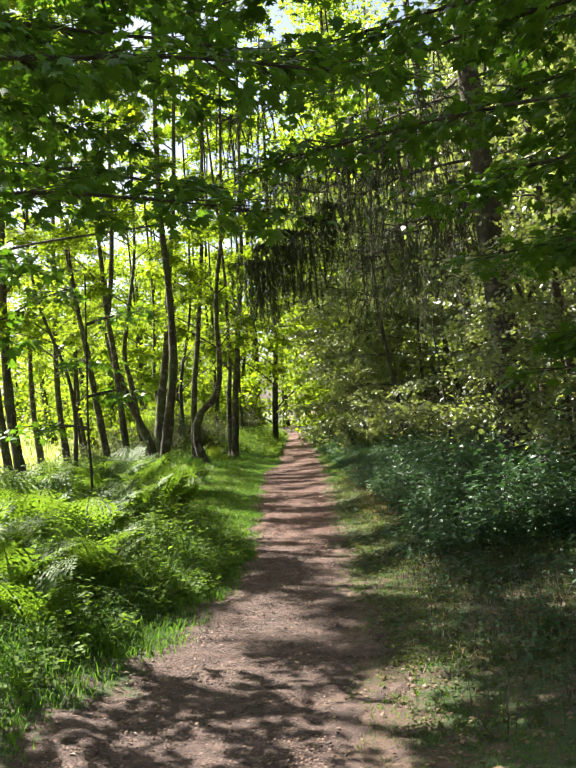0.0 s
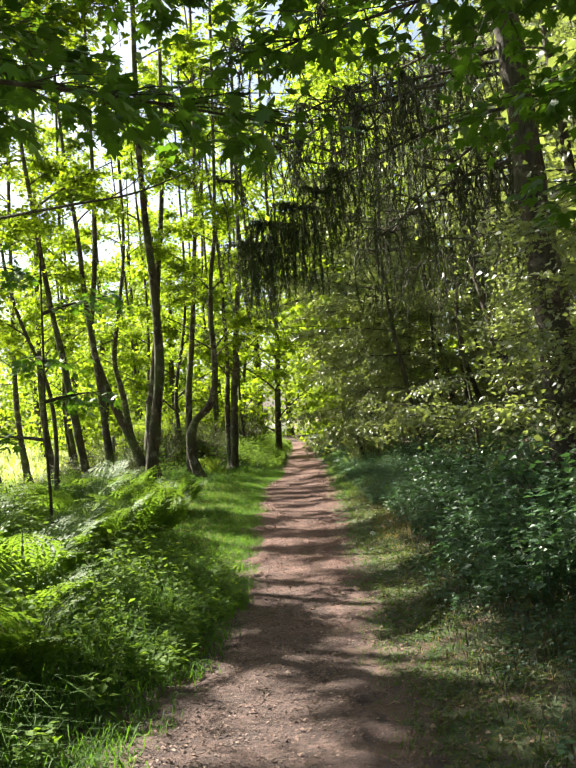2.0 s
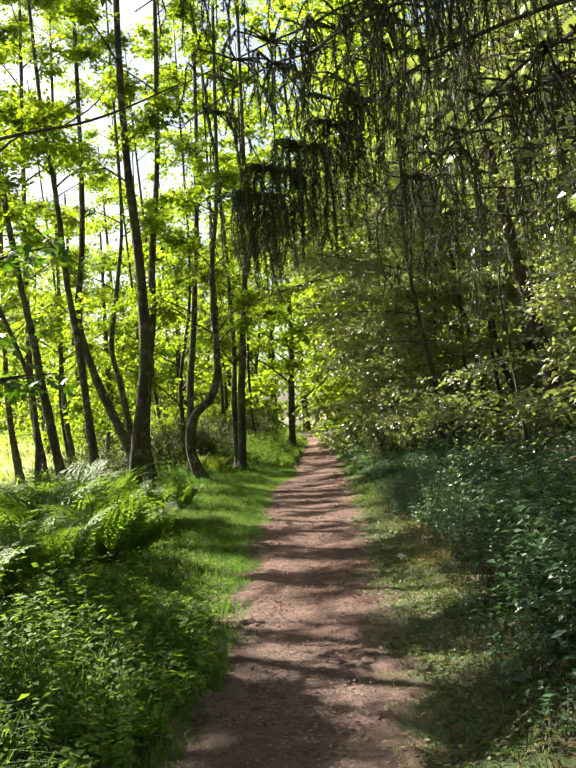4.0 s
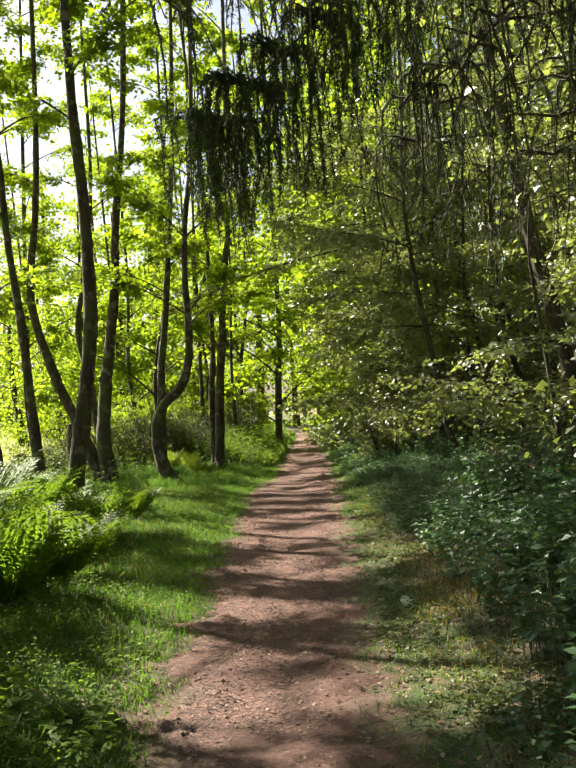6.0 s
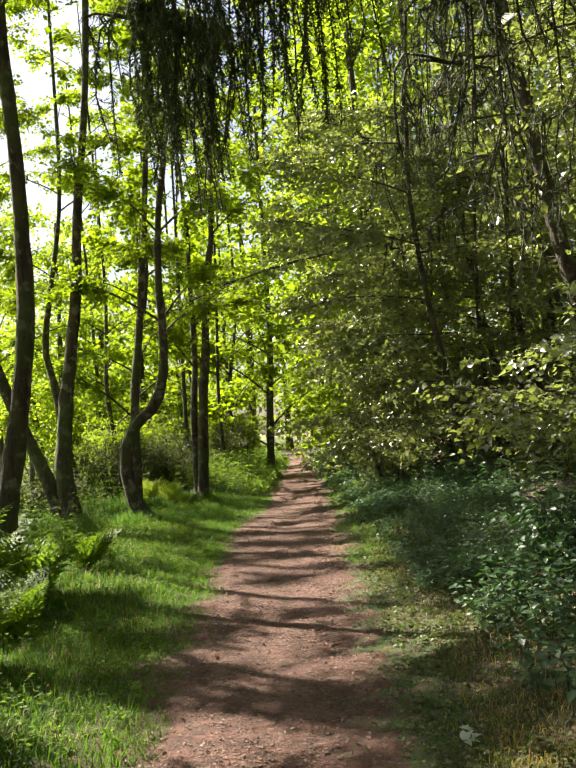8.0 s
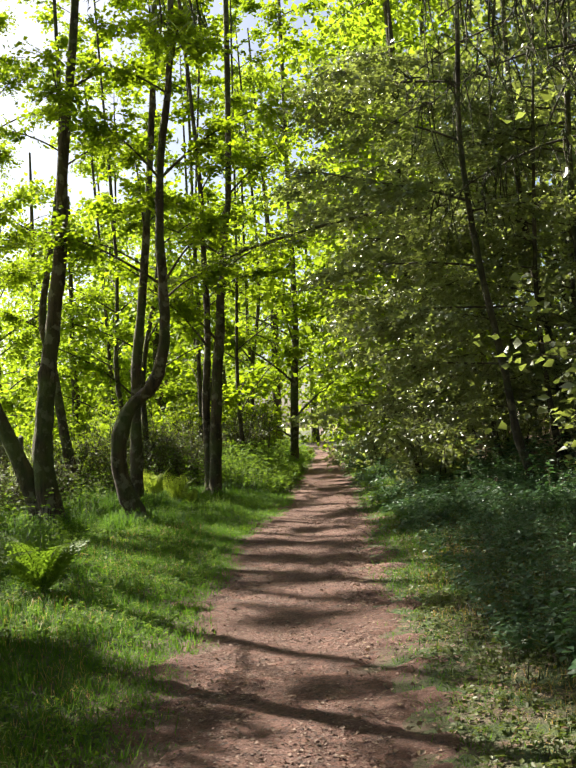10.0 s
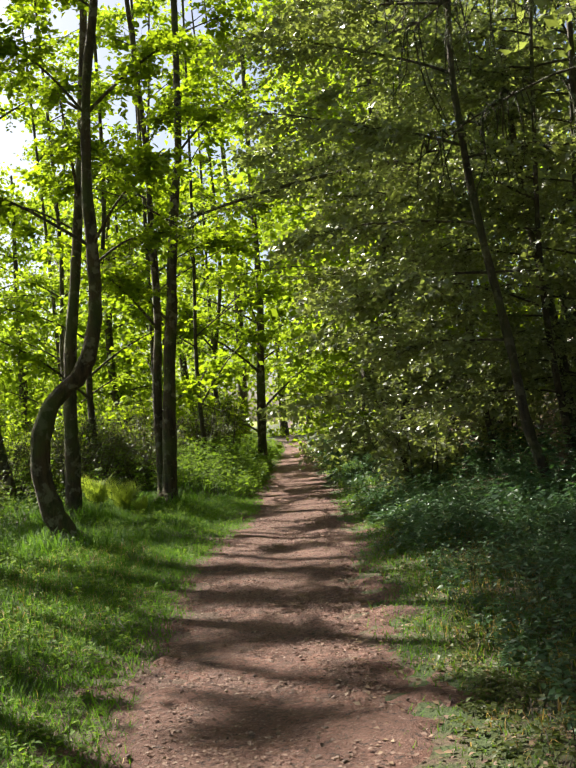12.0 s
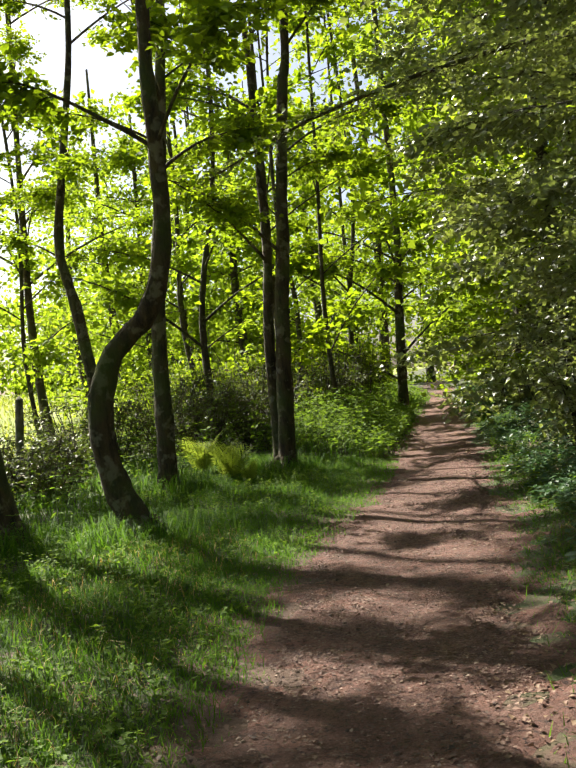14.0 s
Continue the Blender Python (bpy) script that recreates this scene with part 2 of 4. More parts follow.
def smooth_line(points, n):
    """A soft curve through points (Catmull-Rom), n points."""
    p = np.asarray(points, float)
    p = np.vstack([2 * p[0] - p[1], p, 2 * p[-1] - p[-2]])
    u = np.linspace(0, len(p) - 3 - 1e-6, n)
    i = u.astype(int)
    t = (u - i)[:, None]
    a, b, c, d = p[i], p[i + 1], p[i + 2], p[i + 3]
    return 0.5 * (2 * b + (c - a) * t + (2 * a - 5 * b + 4 * c - d) * t ** 2 + (3 * b - a - 3 * c + d) * t ** 3)


def tube(heap, line, radii, sides=8, rough=0.0):
    """A round, tapered limb along a line, with a closed tip."""
    line = np.asarray(line, float)
    n = len(line)
    way = unit(np.gradient(line, axis=0))
    ref = np.where(np.abs(way[:, 2:3]) > 0.9, np.array([[1.0, 0, 0]]), np.array([[0, 0, 1.0]]))
    a = unit(np.cross(way, ref))
    for k in range(1, n):                         # keep the rings from twisting
        a[k] = unit(a[k - 1] - way[k] * np.dot(a[k - 1], way[k]))
    b = np.cross(way, a)
    ang = np.linspace(0, 2 * np.pi, sides, endpoint=False)
    r = np.broadcast_to(np.asarray(radii, float), (n,))[:, None] * np.ones((1, sides))
    if rough:
        r = r * (1 + rough * rng.normal(size=r.shape))
    v = line[:, None] + r[..., None] * (np.cos(ang)[None, :, None] * a[:, None] + np.sin(ang)[None, :, None] * b[:, None])
    i = np.arange(n - 1)[:, None] * sides
    j = np.arange(sides)[None]
    k = (j + 1) % sides
    f = np.stack([i + j, i + k, i + sides + k, i + sides + j], -1).reshape(-1, 4)
    heap.add(v.reshape(-1, 3), f)
    if sides > 4:
        heap.add(np.vstack([v[-1], line[-1:] + way[-1:] * r[-1, 0]]), np.stack([np.arange(sides), (np.arange(sides) + 1) % sides, np.full(sides, sides)], -1))


def leaves(heap, at, way, up, length, width, fold=0.25, fine=False):
    """Pointed leaves, folded along the rib: at the stalk's end, along way, facing up. Two or four facets each."""
    at, way = np.asarray(at, float), unit(np.asarray(way, float))
    side = unit(np.cross(way, up))
    up = np.cross(side, way)
    n = len(at)
    L = np.broadcast_to(np.asarray(length, float), (n,))[:, None]
    W = np.broadcast_to(np.asarray(width, float), (n,))[:, None] * 0.5
    droop = -up * L * 0.12
    if fine:
        v = np.stack([at, at + way * L * 0.25 + side * W * 0.8 + up * W * fold, at + way * L * 0.62 + side * W * 0.85 + up * W * fold, at + way * L + droop,
                      at + way * L * 0.62 - side * W * 0.85 + up * W * fold, at + way * L * 0.25 - side * W * 0.8 + up * W * fold], 1)
        q = np.arange(n)[:, None] * 6
        f = np.concatenate([q + [0, 1, 2, 3], q + [0, 3, 4, 5]])
        heap.add(v.reshape(-1, 3), f)
    else:
        v = np.stack([at, at + way * L * 0.45 + side * W + up * W * fold, at + way * L + droop, at + way * L * 0.45 - side * W + up * W * fold], 1)
        q = np.arange(n)[:, None] * 4
        heap.add(v.reshape(-1, 3), np.concatenate([q + [0, 1, 2], q + [0, 2, 3]]))


def sprays(wood, green, start, way, length, count, per, leaf, flat=0.7, sag=0.15, spread=0.9, fine=False, keep=None, stem=0.004):
    """Leafy twigs from points start along way: thin stems and alternate leaves, held rather flat."""
    start, way = np.repeat(start, count, 0), np.repeat(unit(way), count, 0)
    n = len(start)
    way = unit(way + spread * rng.normal(size=(n, 3)) * np.array([1, 1, 0.45]))
    L = length * rng.uniform(0.5, 1.2, n)[:, None]
    if keep is not None:
        ok = keep(start + way * L)
        start, way, L, n = start[ok], way[ok], L[ok], int(ok.sum())
    if n == 0:
        return
    tip = start + way * L + np.array([0, 0, -1.0]) * L * sag
    if wood is not None:
        side = unit(np.cross(way, rng.normal(size=(n, 3)))) * stem
        side2 = np.cross(way, side)
        v = np.stack([start + side, start - side * 0.5 + side2, start - side * 0.5 - side2, tip], 1).reshape(-1, 3)
        q = np.arange(n)[:, None] * 4
        wood.add(v, np.concatenate([q + [0, 1, 3], q + [1, 2, 3], q + [2, 0, 3]]))
    u = (np.arange(per) + rng.uniform(0.2, 0.9, (n, per))) / per
    u = 0.12 + 0.88 * u
    at = start[:, None] + (tip - start)[:, None] * u[..., None] + rng.normal(size=(n, per, 3)) * leaf * 0.35
    flip = np.where((np.arange(per)[None] + rng.integers(0, 2, (n, 1))) % 2, 1.0, -1.0)[..., None]
    across = unit(np.cross(way, [0, 0, 1.0]))[:, None]
    lw = unit(way[:, None] * 0.6 + across * flip + rng.normal(size=(n, per, 3)) * 0.35 + np.array([0, 0, -0.15]))
    up = unit(np.array([0, 0, 1.0]) * flat + rng.normal(size=(n, per, 3)) * (1.05 - flat) * 0.75)
    s = leaf * rng.uniform(0.65, 1.25, n * per)
    leaves(green, at.reshape(-1, 3), lw.reshape(-1, 3), up.reshape(-1, 3), s, s * rng.uniform(0.6, 0.8, n * per), fine=fine)


def limb_line(start, way, length, rise, sag, n=9, wander=0.06):
    u = np.linspace(0, 1, n)[:, None]
    w = unit(np.asarray(way, float))
    line = np.asarray(start) + w * length * u + np.array([0, 0, 1.0]) * (rise * u - sag * u ** 2)
    return line + np.cumsum(rng.normal(size=(n, 3)) * wander * length / n, 0) * u


def clear_of_walk(p):
    """True where a leaf leaves the walker's way free."""
    return ~((np.abs(p[:, 0] - 0.1) < 0.75) & (p[:, 2] < 2.35) & (p[:, 1] < 21.5) & (p[:, 1] > -3))


def ground_z(x, y):
    x, y = np.asarray(x, float), np.asarray(y, float)
    left = np.interp(x, [-600, -100, -40, -20, -14, -9.5, -8, -3.2, -1.6, -0.9, 0, 0.9, 1.6, 3.5, 6, 10, 18, 40, 600],
                     [14.0, 6.0, 2.8, 1.5, 0.6, 0.1, 0.05, 0.12, 0.0, -0.1, -0.14, -0.1, -0.03, 0.06, 0.5, 1.4, 2.6, 5.0, 8.0])
    hollow = -0.42 * np.exp(-(((x + 2.7) / 0.6) ** 2 + ((y - 16.6) / 2.0) ** 2))
    rough = 0.03 * np.sin(2.1 * x + 0.7 * y) * np.sin(1.3 * y + 0.5) + 0.02 * np.sin(4.7 * x + 1.1) * np.cos(3.9 * y)
    return left + hollow + rough * np.clip((np.abs(x) - 0.9) / 0.8, 0.1, 1)


PATH_Y = [-8, 2, 4, 5.6, 7.5, 10.9, 13, 16.6, 19.6, 23.3, 25.8, 28.7, 32.5, 36, 52, 62, 75]
PATH_L = [-1.7, -1.65, -1.55, -1.29, -0.86, -0.54, -0.60, -0.70, -0.73, -0.86, -0.80, -0.50, -0.46, -0.40, -0.25, -0.10, 0.4]
PATH_R = [0.25, 0.25, 0.26, 0.29, 0.35, 0.41, 0.46, 0.57, 0.65, 0.75, 0.80, 0.78, 0.80, 0.78, 0.68, 0.62, 1.0]


def edge_l(y):
    return np.interp(y, PATH_Y, PATH_L) + 0.04 * np.sin(2.3 * y + 1.5 * np.sin(0.7 * y)) + 0.02 * np.sin(5.9 * y + 1)


def edge_r(y):
    return np.interp(y, PATH_Y, PATH_R) + 0.04 * np.sin(1.9 * y + 2 + 1.5 * np.sin(0.6 * y)) + 0.02 * np.sin(6.7 * y)

# ---- ground and path ----
def axis(inner, step, outer):
    a = np.arange(inner[0], inner[1] + step / 2, step)
    lo = inner[0] - np.geomspace(step * 2, inner[0] - outer[0], 14)[::-1]
    hi = inner[1] + np.geomspace(step * 2, outer[1] - inner[1], 14)
    return np.concatenate([lo, a, hi])


def sheet(xs, ys, zf):
    X, Y = np.meshgrid(xs, ys)
    v = np.stack([X, Y, zf(X, Y)], -1).reshape(-1, 3)
    nx = len(xs)
    i = (np.arange(len(ys) - 1)[:, None] * nx + np.arange(nx - 1)[None]).reshape(-1)
    return v, np.stack([i, i + 1, i + nx + 1, i + nx], -1)


h = Heap()
h.add(*sheet(axis((-10, 10), 0.2, (-900, 900)), axis((-6, 60), 0.25, (-900, 900)), ground_z))
part("ground", h, GROUND, None, "dark woodland soil with moss and leaf litter, turning to sunlit meadow", True, category="ground", kind="structure")

# The path's sheet dips under the ground at its sides, so that its edge comes out ragged.
ys = np.concatenate([np.arange(-8, 3, 0.25), np.arange(3, 34, 0.06), np.arange(34, 75, 0.25)])
us = np.linspace(0, 1, 45)
L, R = edge_l(ys) - 0.30, edge_r(ys) + 0.30
X = L[:, None] * (1 - us) + R[:, None] * us
Y = np.repeat(ys[:, None], len(us), 1)
inside = np.minimum(X - L[:, None], R[:, None] - X) - 0.30
ragged = np.array([[noise.fractal((3.1 * x, 3.1 * y, 0.0), 0.8, 2.1, 4) for x in row] for row, y in zip(X, ys)])
lift = np.clip(0.10 * inside + 0.045 * ragged, -0.06, 0.020)
Z = ground_z(X, Y) + lift + 0.006 * ragged + 0.006 * np.sin(5 * X + 3 * Y) * np.sin(4.1 * Y)
i = (np.arange(len(ys) - 1)[:, None] * len(us) + np.arange(len(us) - 1)[None]).reshape(-1)
h = Heap()
h.add(np.stack([X, Y, Z], -1).reshape(-1, 3), np.stack([i, i + 1, i + len(us) + 1, i + len(us)], -1))
part("path", h, EARTH, None, "narrow reddish-brown trodden earth path through the wood", True, category="path", kind="structure")

# ---- trees ----
def trunk_mesh(line, r0, r1, sides=12, flare=1.5, n=48):
    h = Heap()
    ln = smooth_line(line, n)
    u = np.linspace(0, 1, n)
    r = (r0 * (1 - u) + r1 * u) * (1 + (flare - 1) * np.exp(-u * 22) + 0.5 * (flare - 1) * np.exp(-u * 70)) * (1 + 0.05 * np.sin(u * 37 + r0 * 400) + 0.04 * np.sin(u * 91))
    ln = ln + rng.normal(size=ln.shape) * r[:, None] * 0.035
    tube(h, ln, r, sides, 0.045)
    return h, ln, r


def broadleaf(name, line, r0, r1, label, category="tree", bark=None, leaf_mat=None, limbs=10, reach=2.2, from_u=0.35, twigs=16, per=15, leaf=0.085,
              second=(), group="", aim=None, sag=0.3, fine=False, sides=12, flare=1.5, rise=0.75, to_u=1.0):
    """A tree with a tapered trunk (or several), limbs that leave it, and leaves on twigs along the limbs."""
    # carry each stem on to a thin, tall top
    grow = lambda p: list(p) + [tuple(np.array(p[-1]) + unit(np.array(p[-1]) - np.array(p[-2])) * 2.8)]
    from_u *= (len(line) - 1) / len(line)
    line, second, limbs = grow(line), [(grow(p), a, b * 0.5) for p, a, b in second], limbs + 2
    r1 = r1 * 0.5
    foot = line[0]
    tree = base(name, foot, label, category, group)
    crown, twigwood = Heap(), Heap()
    stems = [(line, r0, r1)] + list(second)
    for pts, a, b in stems:
        h, ln, rr = trunk_mesh(pts, a, b, sides, flare)
        part("trunk", h, bark or ALDER_BARK, tree, "", True)
        if a > 0.08:
            for q in rng.uniform(0, 6.28) + np.arange(5) * 1.257 + rng.normal(size=5) * 0.3:
                d = np.array([math.cos(q), math.sin(q), 0.0])
                h = Heap()
                p0 = ln[1] + d * a * 0.5
                far = p0 + d * a * rng.uniform(2.2, 3.4)
                p0[2] = ground_z(p0[0], p0[1]) + a * 1.1
                far[2] = ground_z(far[0], far[1]) - 0.04
                tube(h, smooth_line([p0, (p0 + far) / 2 + [0, 0, -a * 0.35], far], 7), np.linspace(a * 0.42, a * 0.12, 7), 7, 0.07)
                part("root", h, bark or ALDER_BARK, tree, "", True)
        count = max(3, limbs // len(stems))
        us = np.linspace(from_u, to_u * 0.98, count) + rng.normal(size=count) * 0.02
        az = rng.uniform(0, 6.28) + np.arange(count) * 2.4 + rng.normal(size=count) * 0.3
        for u, q in zip(us, az):
            k = int(np.clip(u, 0, 1) * (len(ln) - 1))
            d = np.array([math.cos(q), math.sin(q), 0.0])
            if aim is not None:
                d = unit(d + np.array([*aim, 0.0]))
            length = reach * rng.uniform(0.55, 1.15) * (1.15 - 0.55 * u)
            lim = limb_line(ln[k], d, length, rise * length, sag * length)
            lr = min(rr[k] * 0.45, 0.006 + 0.009 * length)
            h2 = Heap()
            tube(h2, lim, np.linspace(lr, lr * 0.22, len(lim)), 6, 0.04)
            # leaves gather in a few tufts along the limb, with open air between
            tufts = rng.uniform(0.25, 1.0, 4)
            m = np.clip(rng.choice(tufts, twigs) + rng.normal(size=twigs) * 0.05, 0.12, 1.0)
            st = np.stack([np.interp(m * (len(lim) - 1), np.arange(len(lim)), lim[:, c]) for c in range(3)], 1)
            out_way = unit(np.repeat(d[None], twigs, 0) + np.array([0, 0, 0.15]))
            sprays(h2, crown, st, out_way, 0.26 * reach ** 0.6 + 0.10, 3, per, leaf, flat=0.5, keep=clear_of_walk, fine=fine, spread=1.0)
            part("limb", h2, bark or ALDER_BARK, tree, "", True)
    if crown.n:
        part("crown", crown, leaf_mat or ALDER_LEAF, tree, "many small green leaves with gaps", kind="stuff")
    return tree


ALDER = "tall slender alder with a mossy grey-brown trunk and sunlit leaves"
broadleaf("alder_tree", [(-2.68, 19.55, -0.35), (-2.62, 19.55, 0.72), (-2.48, 19.6, 1.57), (-2.32, 19.6, 2.63), (-2.30, 19.6, 4.08), (-2.36, 19.6, 5.6), (-2.33, 19.6, 7.7), (-2.1, 19.7, 12.5)],
          0.125, 0.05, "tall straight alder with mottled grey bark among ferns", limbs=7, from_u=0.70, group="alders beside the path")
broadleaf("alder_tree", [(-3.39, 25.6, 0.0), (-3.52, 25.6, 0.95), (-3.45, 25.6, 1.85), (-3.30, 25.6, 2.77), (-3.11, 25.6, 3.96), (-3.0, 25.6, 5.25), (-2.7, 25.6, 7.5), (-2.4, 25.6, 12)],
          0.15, 0.05, "tall alder with a second stem leaning away from its foot", limbs=10, from_u=0.70, group="alders beside the path",
          second=[([(-3.55, 25.75, 0.05), (-3.95, 25.75, 1.2), (-4.43, 25.75, 2.44), (-4.76, 25.75, 3.87), (-4.54, 25.75, 5.66), (-4.4, 25.75, 8.0), (-4.3, 25.75, 11.5)], 0.12, 0.04)])
broadleaf("bent_alder_tree", [(-2.22, 25.9, -0.08), (-2.38, 25.9, 0.25), (-2.53, 25.9, 0.62), (-2.57, 25.9, 1.12), (-2.41, 25.9, 1.62), (-2.06, 25.9, 1.95), (-1.86, 25.9, 2.45), (-1.81, 25.9, 3.2),
                              (-1.81, 25.9, 4.1), (-1.72, 25.9, 5.2), (-1.5, 25.9, 6.7), (-1.2, 26, 11.5)],
          0.135, 0.05, "alder with a strongly bowed, mossy lower trunk in grass", limbs=10, from_u=0.62, twigs=12, fine=True, group="alders beside the path", flare=1.35)
broadleaf("alder_tree", [(-1.93, 31.15, -0.05), (-1.88, 31.2, 0.4), (-1.77, 31.2, 1.79), (-1.61, 31.2, 3.28), (-1.39, 31.2, 5.16), (-1.22, 31.2, 6.5), (-0.9, 31.2, 13)],
          0.14, 0.05, "dark twin-stemmed alder growing from one foot", limbs=14, from_u=0.5, twigs=12, fine=True, group="alders beside the path",
          second=[([(-2.03, 31.3, 0.0), (-2.0, 31.3, 0.5), (-1.98, 31.3, 1.82), (-1.86, 31.3, 3.19), (-1.83, 31.3, 4.84), (-1.83, 31.3, 6.64), (-2.1, 31.3, 12)], 0.10, 0.04)])
broadleaf("alder_tree", [(-2.98, 29.0, 0.0), (-2.94, 29.0, 1.0), (-2.86, 29.0, 2.3), (-2.68, 29.0, 3.6), (-2.48, 29.0, 5.2), (-2.2, 29.0, 8.0), (-1.9, 29, 13)],
          0.115, 0.045, ALDER, limbs=9, from_u=0.58, twigs=12, fine=True, group="alders beside the path")
broadleaf("alder_tree", [(-5.0, 33.0, 0.0), (-5.2, 33.0, 1.2), (-5.4, 33.0, 2.8), (-5.57, 33.0, 3.9), (-5.3, 33.0, 5.5), (-4.95, 33.0, 7.8), (-4.9, 33, 12)],
          0.12, 0.04, "slim leaning alder with a crooked trunk", limbs=8, from_u=0.5, twigs=9, fine=True, group="alders beside the path")
broadleaf("alder_tree", [(-3.80, 20.0, 0.05), (-3.88, 20.0, 0.8), (-4.03, 20.0, 1.93), (-4.16, 20.0, 3.05), (-4.32, 20.0, 4.2), (-4.6, 20, 7), (-4.9, 20, 11)],
          0.09, 0.035, "thin alder leaning towards the meadow", limbs=5, from_u=0.66, twigs=9, group="alders beside the path")
broadleaf("alder_tree", [(-3.85, 22.5, 0.05), (-3.90, 22.5, 0.73), (-3.96, 22.5, 1.69), (-4.03, 22.5, 3.0), (-4.16, 22.5, 4.33), (-4.22, 22.5, 5.83), (-4.38, 22.5, 7.7), (-4.5, 22.5, 12)],
          0.095, 0.035, "thin dark alder with many bare side twigs", limbs=5, from_u=0.66, twigs=8, group="alders beside the path")
broadleaf("alder_tree", [(-0.80, 44.8, 0.0), (-0.75, 45, 0.6), (-0.57, 45, 3.3), (-0.43, 45.0, 5.0), (-0.35, 45, 10), (-0.2, 45, 17)], 0.17, 0.06, "tall dark alder close to the path's edge",
          limbs=26, from_u=0.3, twigs=12, leaf=0.12, reach=3.4, group="alders beside the path")
# alder whose full crown is added, mostly out of view, to shade the path
reaching = broadleaf("alder_tree", [(-5.3, 15.4, 0.0), (-5.4, 15.4, 2.5), (-5.3, 15.5, 6), (-5.2, 15.6, 12)], 0.11, 0.04, ALDER, limbs=18, from_u=0.38, reach=2.8, twigs=20, group="alders beside the path")
# its one bare limb that reaches level towards the path
h = Heap()
tube(h, smooth_line([(-5.36, 15.42, 4.0), (-4.2, 14.9, 4.35), (-2.6, 14.2, 4.36), (-1.7, 14.1, 4.42), (-0.85, 14.1, 4.68)], 20), np.linspace(0.028, 0.007, 20), 6, 0.05)
tube(h, smooth_line([(-2.0, 14.13, 4.4), (-1.7, 14.1, 4.55), (-1.5, 14.1, 4.78)], 6), np.linspace(0.009, 0.004, 6), 5)
part("limb", h, YOUNG_BARK, reaching, "bare level limb", True)
broadleaf("alder_tree", [(-6.2, 21.0, 0.0), (-6.4, 21.0, 2.5), (-6.4, 21.0, 6), (-6.2, 21, 12)], 0.10, 0.04, ALDER, limbs=10, from_u=0.62, reach=2.4, twigs=12, group="alders beside the path")
# two alders added at the edge of view to shade path and right verge
for x, y, top in [(-4.1, 12.3, 11), (-5.2, 18.4, 12)]:
    broadleaf("alder_tree", [(x, y, float(ground_z(x, y)) - 0.03), (x - 0.2, y, 2.5), (x - 0.1, y, 6), (x + 0.3, y, top)], 0.11, 0.04, ALDER, limbs=38 if y < 15 else 17, from_u=0.60 if y < 15 else 0.45, reach=3.2, twigs=24, group="alders beside the path")
# tall trees added along the meadow, mostly unseen, whose high crowns dapple the path
for x, y, top in [(-7.9, 27.6, 13), (-7.4, 31.5, 13), (-9.6, 30.0, 14), (-9.2, 35.0, 14), (-8.4, 23.0, 13), (-8.2, 38.0, 14), (-6.0, 14.4, 13), (-6.8, 11.2, 13), (-7.4, 18.2, 13)]:
    broadleaf("alder_tree", [(x, y, float(ground_z(x, y)) - 0.03), (x - 0.2, y, 2.5), (x - 0.1, y, 6), (x + 0.3, y, top)], 0.12, 0.04, "tall alder added at the meadow's edge, its full high crown shading the path",
              limbs=12 if 24 < y < 29 else 34 if 14 < y < 15 else 20, from_u=0.52 if y > 20 else 0.72 if y > 14 else 0.85, reach=3.2, twigs=24, per=14, group="tall alders at the meadow's edge")
# thinner and farther trunks of the strip between path and meadow
for x, y, top, lean, r in [(-5.6, 24.5, 11, -0.9, 0.06), (-4.0, 36.0, 12, 0.7, 0.08), (-2.9, 37.5, 13, 0.3, 0.07), (-1.9, 38.5, 12, 0.4, 0.06),
                           (-8.2, 37.5, 11, -0.3, 0.06), (-5.2, 40.5, 13, -0.4, 0.09), (-3.4, 43.0, 13, 0.5, 0.08), (-2.2, 48.0, 14, 0.3, 0.10), (-4.4, 50.0, 14, 0.0, 0.10), (-6.8, 46.0, 13, -0.5, 0.10), (-3.0, 56.0, 15, 0.4, 0.12),
                           (-8.3, 54.0, 14, 0.3, 0.11)]:
    z = float(ground_z(x, y))
    k = rng.normal(size=3) * 0.18
    broadleaf("young_alder_tree", [(x, y, z - 0.05), (x + 0.25 * lean + k[0], y, z + top * 0.22), (x + 0.5 * lean + k[1], y, z + top * 0.5), (x + lean, y, z + top)], r, 0.025,
              "slender young alder in the strip beside the meadow", limbs=15, from_u=0.45 if y < 32 else 0.25, reach=2.2 if y < 36 else 2.7, twigs=8, per=10, leaf=0.11 if y < 36 else 0.16,
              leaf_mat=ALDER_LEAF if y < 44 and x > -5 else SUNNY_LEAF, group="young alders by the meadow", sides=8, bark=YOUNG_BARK)


